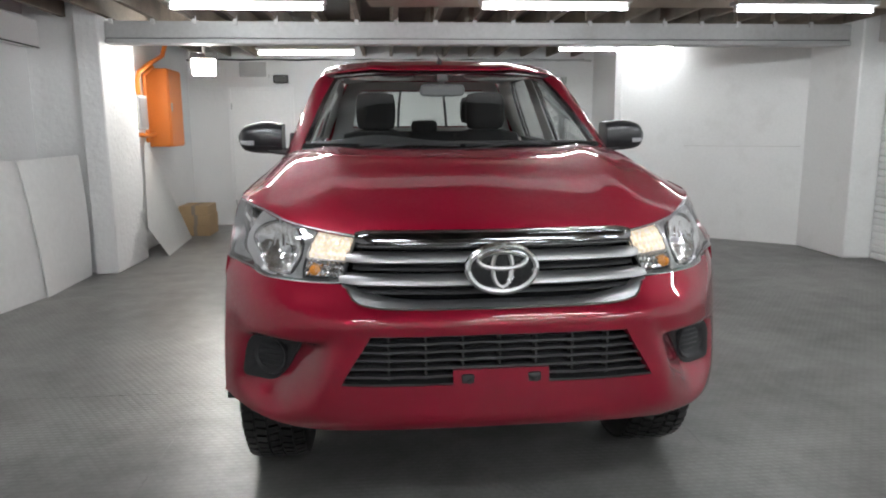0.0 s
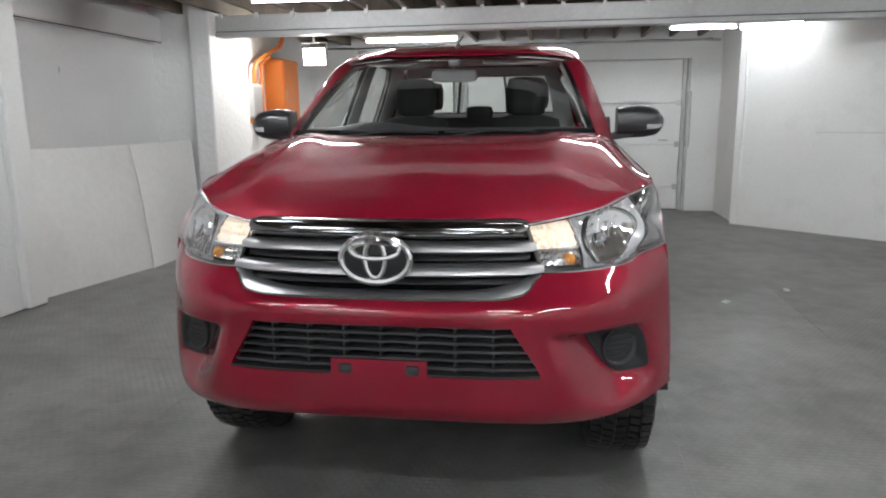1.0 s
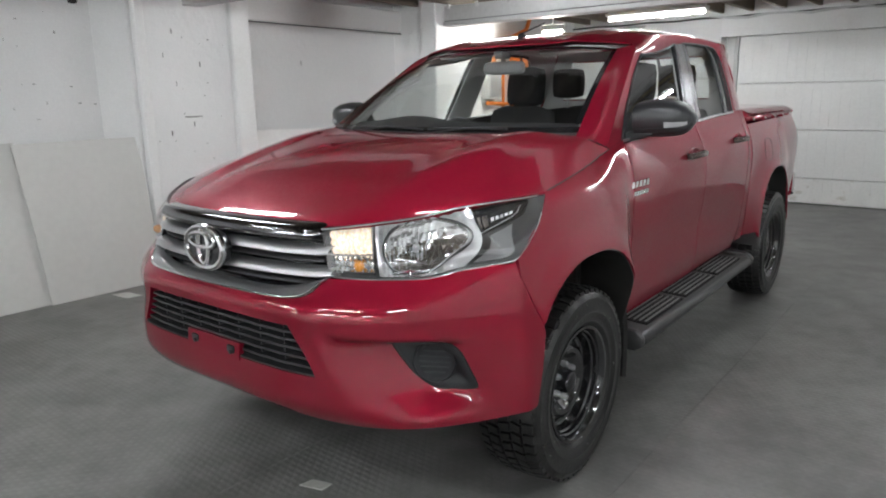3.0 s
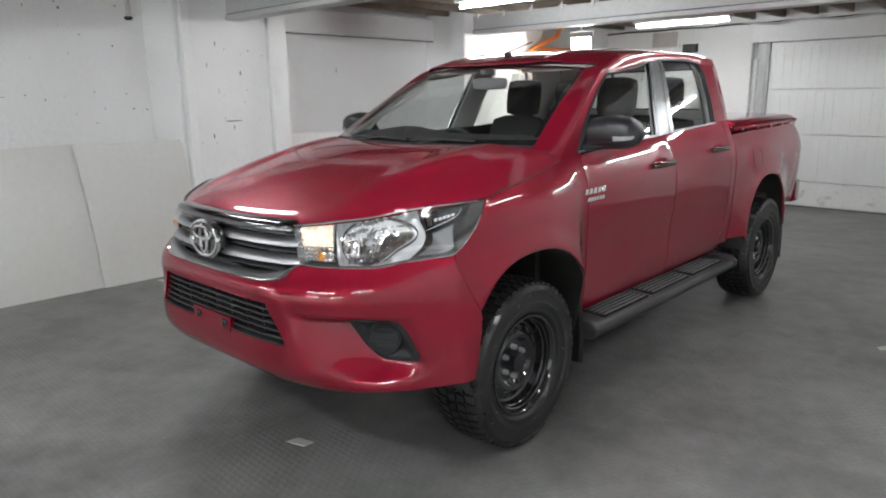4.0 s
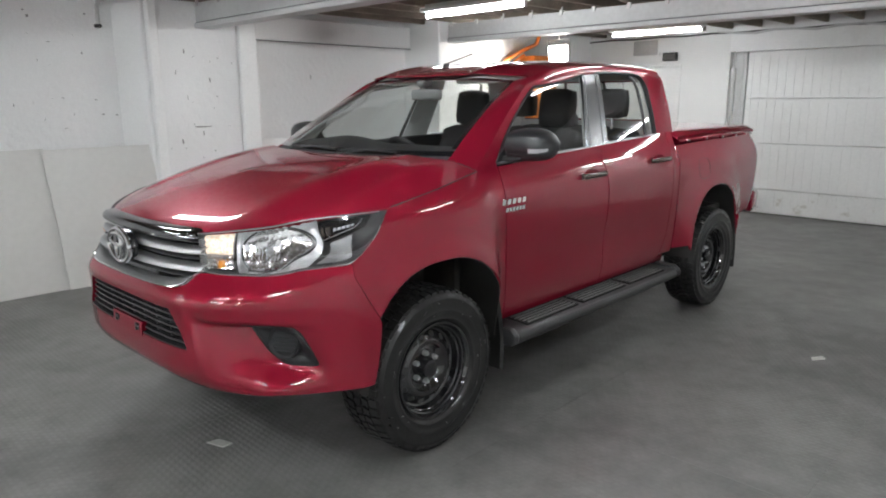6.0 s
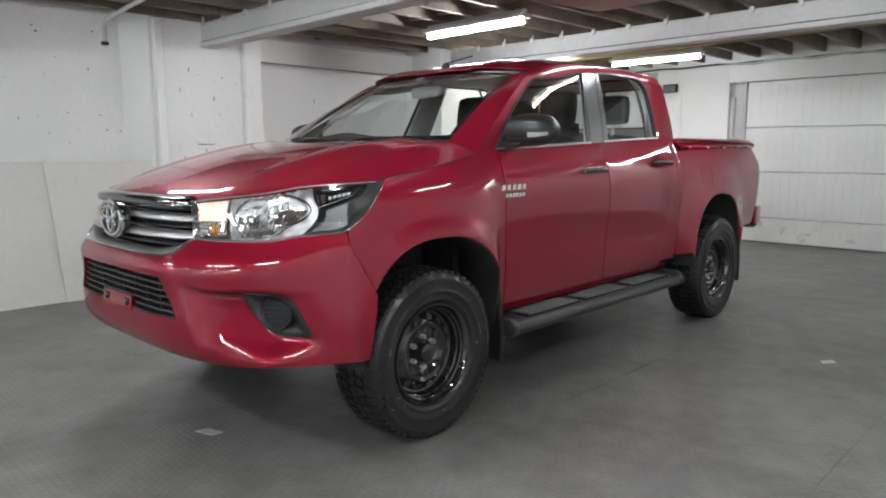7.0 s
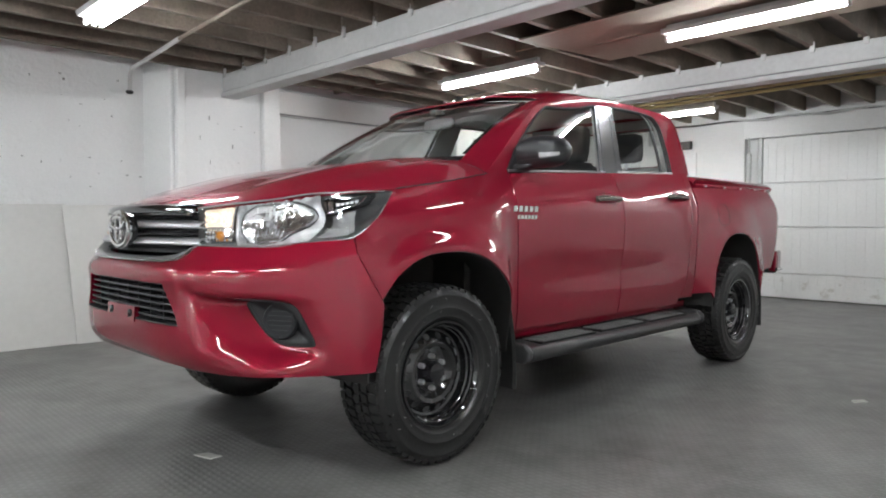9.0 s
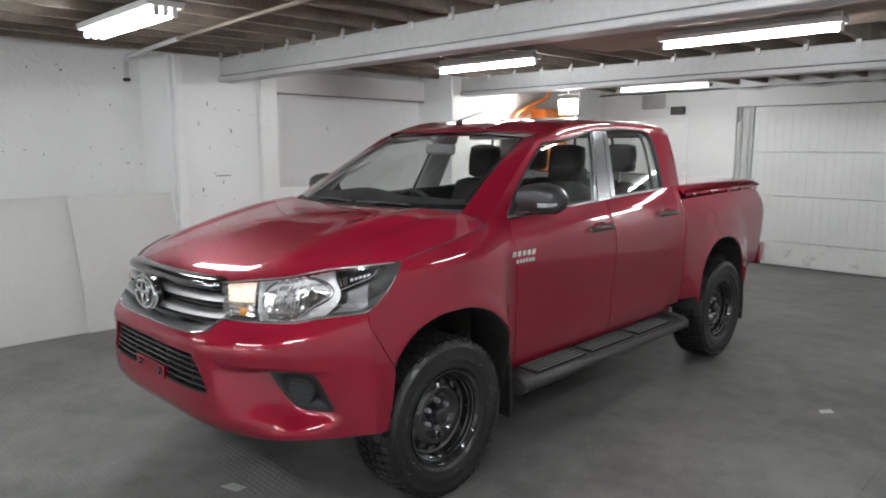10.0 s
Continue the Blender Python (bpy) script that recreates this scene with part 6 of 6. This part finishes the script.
def tread_mesh():
    """Tread blocks in staggered rows, with lugs on the shoulders."""
    bm = bmesh.new()
    cnt = 54
    for row, (xa, xb, off, skew) in enumerate(((-0.118, -0.078, 0.0, 0.0), (-0.070, -0.030, 0.4, 0.022), (-0.020, 0.020, 0.0, -0.022), (0.030, 0.070, 0.6, 0.022), (0.078, 0.118, 0.5, 0.0))):
        for k in range(cnt):
            a0 = 2 * math.pi * (k + off) / cnt
            a1 = a0 + 2 * math.pi * 0.70 / cnt
            r0 = 0.373
            out = row in (0, 4)
            top = []
            low = []
            for x, a in ((xa, a0), (xb, a0 + skew), (xb, a1 + skew), (xa, a1)):
                rr = TYRE_R - (0.008 if out and abs(x) > 0.1 else 0.0)
                low.append(bm.verts.new((x, (r0 - (0.01 if out and abs(x) > 0.1 else 0)) * math.cos(a), (r0 - (0.01 if out and abs(x) > 0.1 else 0)) * math.sin(a))))
                top.append(bm.verts.new((x * 0.985, rr * math.cos(a), rr * math.sin(a))))
            bm.faces.new(top)
            for i in range(4):
                bm.faces.new((low[i], low[(i + 1) % 4], top[(i + 1) % 4], top[i]))
    # raised shoulder bars on the outer wall
    for k in range(27):
        a0 = 2 * math.pi * k / 27
        a1 = a0 + 0.09
        v = []
        for x, r, a in ((0.1265, 0.350, a0), (0.1185, 0.367, a0), (0.1185, 0.367, a1), (0.1265, 0.350, a1)):
            v.append(bm.verts.new((x + 0.004, r * math.cos(a), r * math.sin(a))))
        bm.faces.new(v)
    # raised marks round the sidewall
    for g in range(4):
        for k in range(9):
            a0 = math.pi / 2 * g + 0.2 + 0.075 * k
            v = [bm.verts.new((x, r * math.cos(a), r * math.sin(a))) for x, r, a in ((0.1318, 0.300, a0), (0.1318, 0.322, a0), (0.1318, 0.322, a0 + 0.05), (0.1318, 0.300, a0 + 0.05))]
            bm.faces.new(v)
    bmesh.ops.recalc_face_normals(bm, faces=bm.faces[:])
    return bm


def wheel(name, label):
    w = part(name, tyre_mesh(), RUBBER, truck, label, smooth=40)
    # outer rim: lip, well and dished disc, turned about the axle
    rim = disc_bm([(-0.09, 0.21), (0.098, 0.222), (0.106, 0.232), (0.112, 0.232), (0.112, 0.222), (0.098, 0.212), (0.088, 0.210), (0.084, 0.204), (0.068, 0.202), (0.063, 0.196), (0.045, 0.194), (0.032, 0.189), (0.028, 0.180), (0.055, 0.142), (0.059, 0.133), (0.055, 0.115), (0.035, 0.098), (0.028, 0.085), (0.030, 0.06), (0.028, 0.05)], 56, "x")
    r = part("rim", rim, RIM, w, "black pressed-steel wheel", smooth=30)
    rub = bmesh.new()
    dice = random.Random(9)
    for k in range(24):
        a0, r0 = dice.uniform(0, 2 * math.pi), dice.uniform(0.262, 0.345)
        la, lr = dice.uniform(0.015, 0.07), dice.uniform(0.0015, 0.004)
        rise = dice.uniform(-0.012, 0.012)
        quad = []
        for a, rad in ((a0, r0), (a0 + la, r0 + rise), (a0 + la, r0 + rise + lr), (a0, r0 + lr)):
            quad.append(rub.verts.new((0.1325 - 0.10 * max(0.0, abs(rad - 0.305) - 0.012), rad * math.cos(a), rad * math.sin(a))))
        rub.faces.new(quad)
    part("scuff", rub, SCUFFPALE, w, "pale scuff on the sidewall")["kind"] = "stuff"
    tr = part("tread", tread_mesh(), RUBBER, w, "all-terrain tread blocks")
    tr["kind"] = "stuff"
    return w, r


first = None
for x, y, nm in ((1, 0.0, "front"), (-1, 0.0, "front"), (1, 3.128, "rear"), (-1, 3.128, "rear")):
    if first is None:
        w, r = wheel("wheel", "black steel wheel with an all-terrain tyre")
        first = w
        first_rim = r
        hub = [("hub_cap", disc_bm([(0.02, 0.05), (0.062, 0.048), (0.075, 0.042), (0.08, 0.03)], 28, "x"), GLOSSBLACK, "black hub centre"), ("hub_ring", disc_bm([(0.026, 0.061), (0.034, 0.061), (0.034, 0.052)], 28, "x"), RIM, "")]
        for k in range(6):
            a = 2 * math.pi * (k + 0.5) / 6
            hub.append(("wheel_nut", moved(disc_bm([(0.02, 0.0125), (0.05, 0.0125), (0.057, 0.007)], 6, "x"), Matrix.Translation((0, 0.0695 * math.cos(a), 0.0695 * math.sin(a)))), SATIN, "steel wheel nut"))
        for k in range(14):
            a = 2 * math.pi * k / 14
            hub.append(("vent_hole", moved(disc_bm([(-0.008, 0.0165), (0.0012, 0.0165), (0.0022, 0.0155), (0.0008, 0.0135)], 16, "x"), Matrix.Rotation(a, 4, "X") @ Matrix.Translation((0.0415, 0.161, 0)) @ Matrix.Rotation(radians(35), 4, "Z")), DARK, "dark round vent hole"))
        for nm2, b, mt, lb in hub:
            part(nm2, b, mt, r, lb)
        w.matrix_basis = pose(TYRE_X, 0, TYRE_R)
    else:
        c = new("wheel", first.data)
        c.parent = truck
        c["label"] = first["label"]
        c.matrix_basis = pose(x * TYRE_X, y, TYRE_R, 13 * y + (30 if x < 0 else 0), 0, 0 if x > 0 else 180)
        for ch in first.children:
            if ch.name.startswith(("tread", "scuff")):
                o = new(ch.name.split(".")[0], ch.data)
                o.parent = c
                o["label"], o["kind"] = ch["label"], "stuff"
        r2 = new("rim", first_rim.data)
        r2.parent = c
        r2["label"] = first_rim["label"]
        for ch in first_rim.children:
            o = new(ch.name.split(".")[0], ch.data)
            o.parent = r2
            if "label" in ch:
                o["label"] = ch["label"]

# ---- underbody ----
for s in (-1, 1):
    part("chassis_rail", box_bm(min(s * 0.36, s * 0.46), max(s * 0.36, s * 0.46), -0.7, 4.0, 0.42, 0.58, 0.01), UNDER, truck)
    part("lower_arm", tube_bm([(s * 0.36, -0.16, 0.40), (s * 0.66, 0.0, 0.33), (s * 0.36, 0.2, 0.40)], 0.03, 8), STEEL, truck)
    part("shock_absorber", tube_bm([(s * 0.50, 0.02, 0.36), (s * 0.47, 0.05, 0.82)], 0.035, 10), STEEL, truck)
    part("brake_disc", moved(disc_bm([(-0.015, 0.15), (0.015, 0.15)], 28, "x"), Matrix.Translation((s * 0.72, 0, TYRE_R))), STEEL, truck)
    part("leaf_spring", tube_bm([(s * 0.5, 2.45, 0.45), (s * 0.5, 3.128, 0.36), (s * 0.5, 3.75, 0.47)], 0.03, 8), UNDER, truck)
part("rear_axle", tube_bm([(-0.72, 3.128, TYRE_R), (0.72, 3.128, TYRE_R)], 0.05, 10), UNDER, truck)
part("differential", moved(disc_bm([(-0.12, 0.05), (-0.08, 0.13), (0.08, 0.13), (0.12, 0.05)], 18, "x"), Matrix.Translation((0, 3.128, TYRE_R))), UNDER, truck)
part("engine_guard", patch_bm(lambda u, v: (u, mixf(-0.52, 0.35, v), mixf(0.40, 0.33, ease(v * 1.6))), steps(-0.42, 0.42, 6), steps(0, 1, 6), thick=0.01), UNDER, truck)
part("floor_pan", box_bm(-0.74, 0.74, 0.42, 2.5, 0.47, 0.51), UNDER, truck)
part("engine_bay", box_bm(-0.47, 0.47, -0.80, 0.42, 0.55, 1.05, 0.03), UNDER, truck)
part("firewall", box_bm(-0.72, 0.72, 0.34, 0.38, 0.5, 1.25), UNDER, truck)

# ---- cabin ----
def soft_bm(sx, sy, sz, p=0.35, k=3):
    bm = bmesh.new()
    bmesh.ops.create_cube(bm, size=2)
    bmesh.ops.subdivide_edges(bm, edges=bm.edges[:], cuts=k, use_grid_fill=True)
    for w in bm.verts:
        v = w.co.copy()
        n = max(1e-6, (abs(v.x) ** 4 + abs(v.y) ** 4 + abs(v.z) ** 4) ** 0.25)
        v = v.lerp(v / n, p * 2 if p < 0.5 else 1.0)
        w.co = Vector((v.x * sx, v.y * sy, v.z * sz))
    return bm


dash = part("dashboard", patch_bm(lambda u, v: (u * 0.70, mixf(0.24 + 0.06 * u * u, 0.95, v), 1.315 + 0.055 * math.sin(math.pi * min(1, v * 1.3)) + 0.035 * math.exp(-((u + 0.52) / 0.28) ** 2) * ease(v * 2) - 0.22 * max(0.0, (v - 0.75) / 0.25) ** 2), steps(-1, 1, 30), steps(0, 1, 14), thick=0.02), DASH, truck, "dark grey dashboard", smooth=60)
part("dash_front", box_bm(-0.70, 0.70, 0.90, 0.98, 0.75, 1.09, 0.03, 2), DASH, dash)
wheel_m = Matrix.Translation((-0.37, 1.06, 1.20)) @ Matrix.Rotation(radians(-62), 4, "X")
sw = part("steering_wheel", moved(tube_bm([(0.185 * math.cos(a), 0.185 * math.sin(a), 0) for a in (2 * math.pi * k / 32 for k in range(33))], 0.016, 8, caps=False), wheel_m), DASH, truck, "dark grey steering wheel", smooth=60)
part("hub", moved(soft_bm(0.07, 0.055, 0.03), wheel_m), DASH, sw)
for a in (0, 180, 270):
    part("spoke", moved(tube_bm([(0.05, 0, 0), (0.18, 0, 0)], 0.014, 6), wheel_m @ Matrix.Rotation(radians(a), 4, "Z")), DASH, sw)


def seat(x, y):
    st = part("front_seat", moved(soft_bm(0.26, 0.27, 0.09), Matrix.Translation((x, y, 0.92))), CLOTH, truck, "dark grey cloth front seat", smooth=60)
    part("seat_back", moved(soft_bm(0.24, 0.075, 0.285), Matrix.Translation((x, y + 0.335, 1.15)) @ Matrix.Rotation(radians(-14), 4, "X")), CLOTH, st, "", 60)
    part("headrest", moved(soft_bm(0.132, 0.05, 0.125), Matrix.Translation((x, y + 0.43, 1.55)) @ Matrix.Rotation(radians(-8), 4, "X")), CLOTH, st, "", 60)
    for d in (-0.06, 0.06):
        part("headrest_post", tube_bm([(x + d, y + 0.40, 1.36), (x + d, y + 0.43, 1.5)], 0.008, 6), SATIN, st)
    return st


seat(-0.37, 1.30)
seat(0.37, 1.30)
bench = part("rear_bench", moved(soft_bm(0.66, 0.25, 0.09), Matrix.Translation((0, 2.12, 0.92))), CLOTH, truck, "dark grey cloth rear bench", smooth=60)
part("bench_back", moved(soft_bm(0.66, 0.07, 0.30), Matrix.Translation((0, 2.37, 1.12)) @ Matrix.Rotation(radians(-10), 4, "X")), CLOTH, bench, "", 60)
for x, z, w in ((-0.40, 1.575, 0.12), (0.40, 1.575, 0.12), (0.0, 1.45, 0.10)):
    part("rear_headrest", moved(soft_bm(w, 0.05, 0.105 if x else 0.05), Matrix.Translation((x, 2.385, z))), CLOTH, bench, "", 60)
    part("headrest_post", tube_bm([(x, 2.38, 1.36), (x, 2.385, z)], 0.012, 6), SATIN, bench)
part("headlining", patch_bm(lambda u, v: (u * 0.60, mixf(0.93 + 0.07 * u * u, 2.42, v), roof_z(u * 0.60, mixf(0.93 + 0.07 * u * u, 2.42, v)) - 0.04), steps(-1, 1, 16), steps(0, 1, 12), thick=0.006), TRIM, truck, "pale grey headlining")


def inner(q, d=0.02):
    return (q[0] - d, q[1], q[2] - 0.2 * d)


both("pillar_lining", patch_bm(lambda u, v: inner(frame_pt(u, v)), steps(0.0, 0.97, 4), steps(0.0, 1.0, 10) + [1.3, 1.6], thick=0.006), TRIM, truck, "pale grey windscreen pillar lining")
both("roof_side_lining", patch_bm(lambda u, v: inner(frame_pt(u, v), 0.018), steps(0.9, 5.0, 30), [1.01, 1.2, 1.5, 1.75], thick=0.006), TRIM, truck, "pale grey roof side lining")
both("centre_lining", patch_bm(lambda u, v: inner(frame_pt(2 + u, v)), steps(-0.03, 1.1, 4), steps(-0.02, 1.0, 10), thick=0.006), TRIM, truck, "pale grey centre pillar lining")
both("quarter_lining", patch_bm(lambda u, v: inner(frame_pt(4 + u, v)), steps(-0.03, 0.95, 4), steps(0.0, 1.0, 10), thick=0.006), TRIM, truck, "pale grey rear pillar lining")
part("back_lining", patch_bm(lambda u, v: (lambda q: (q[0] * 0.96, q[1] - 0.03, q[2]))(back_pt(u, v)), steps(-1, 1, 40), vb, skip=lambda u, v: abs(u) < 0.8 and 0.70 < v < 0.95, thick=0.006), TRIM, truck, "pale grey cab back lining")
part("front_header", patch_bm(lambda u, v: (u * 0.60, mixf(roof_front(abs(u)) + 0.012, roof_front(abs(u)) + 0.11, v), mixf(roof_z(u * 0.60, roof_front(abs(u))) - 0.026, roof_z(u * 0.60, roof_front(abs(u)) + 0.11) - 0.05, v)), steps(-1, 1, 24), steps(0, 1, 4), thick=0.005), TRIM, truck, "pale grey windscreen header")
both("door_card", patch_bm(lambda u, v: (width(mixf(0.6, 2.4, u), mixf(0.6, 1.3, v)) - 0.05, mixf(0.6, 2.4, u), mixf(0.6, 1.312 + 0.07 * u, v)), steps(0, 1, 12), steps(0, 1, 6), thick=0.02), DASH, truck, "dark grey door lining")
for s in (-1, 1):
    pts = [(s * x, y, z) for x, y, z in ((0.700, 0.655, 1.470), (0.672, 0.672, 1.484), (0.646, 0.700, 1.503), (0.609, 0.794, 1.558), (0.583, 0.878, 1.609), (0.598, 0.915, 1.640), (0.622, 0.930, 1.656))]
    part("grab_handle", tube_bm(pts, 0.015, 8), TRIM, truck, "pale grey grab handle", smooth=60)
GREYTRIM = material("mid grey plastic", (0.12, 0.12, 0.122), 0.5, spread=0.06)
im = part("interior_mirror", moved(soft_bm(0.125, 0.02, 0.034), Matrix.Translation((0, 0.879, 1.641))), GREYTRIM, truck, "grey interior mirror", smooth=60)
part("mirror_stem", tube_bm([(0, 0.88, 1.655), (0, 0.862, 1.70)], 0.014, 8), GREYTRIM, im)
part("mirror_mount", moved(soft_bm(0.03, 0.045, 0.02), Matrix.Translation((0, 0.862, 1.706))), GREYTRIM, im, smooth=60)
for s in (-1, 1):
    part("sun_visor", moved(soft_bm(0.19, 0.07, 0.012), Matrix.Translation((s * 0.33, 1.03, 1.728)) @ Matrix.Rotation(radians(16), 4, "X")), TRIM, truck, "pale grey sun visor", smooth=60)

# filler flap in the bed side
flap_y, flap_z = 2.905, 1.10
ring = []
for k in range(33):
    a = 2 * math.pi * k / 32
    yy = flap_y + 0.085 * math.copysign(abs(math.cos(a)) ** 0.6, math.cos(a))
    zz = flap_z + 0.075 * math.copysign(abs(math.sin(a)) ** 0.6, math.sin(a))
    ring.append((width(yy, zz) + 0.0, yy, zz))
part("filler_flap_gap", tube_bm(ring, 0.0011, 5, caps=False), DARK, truck, "dark gap round the filler flap")

truck.matrix_world = pose(-0.028, 0, 0, 0, 0, 0.9)
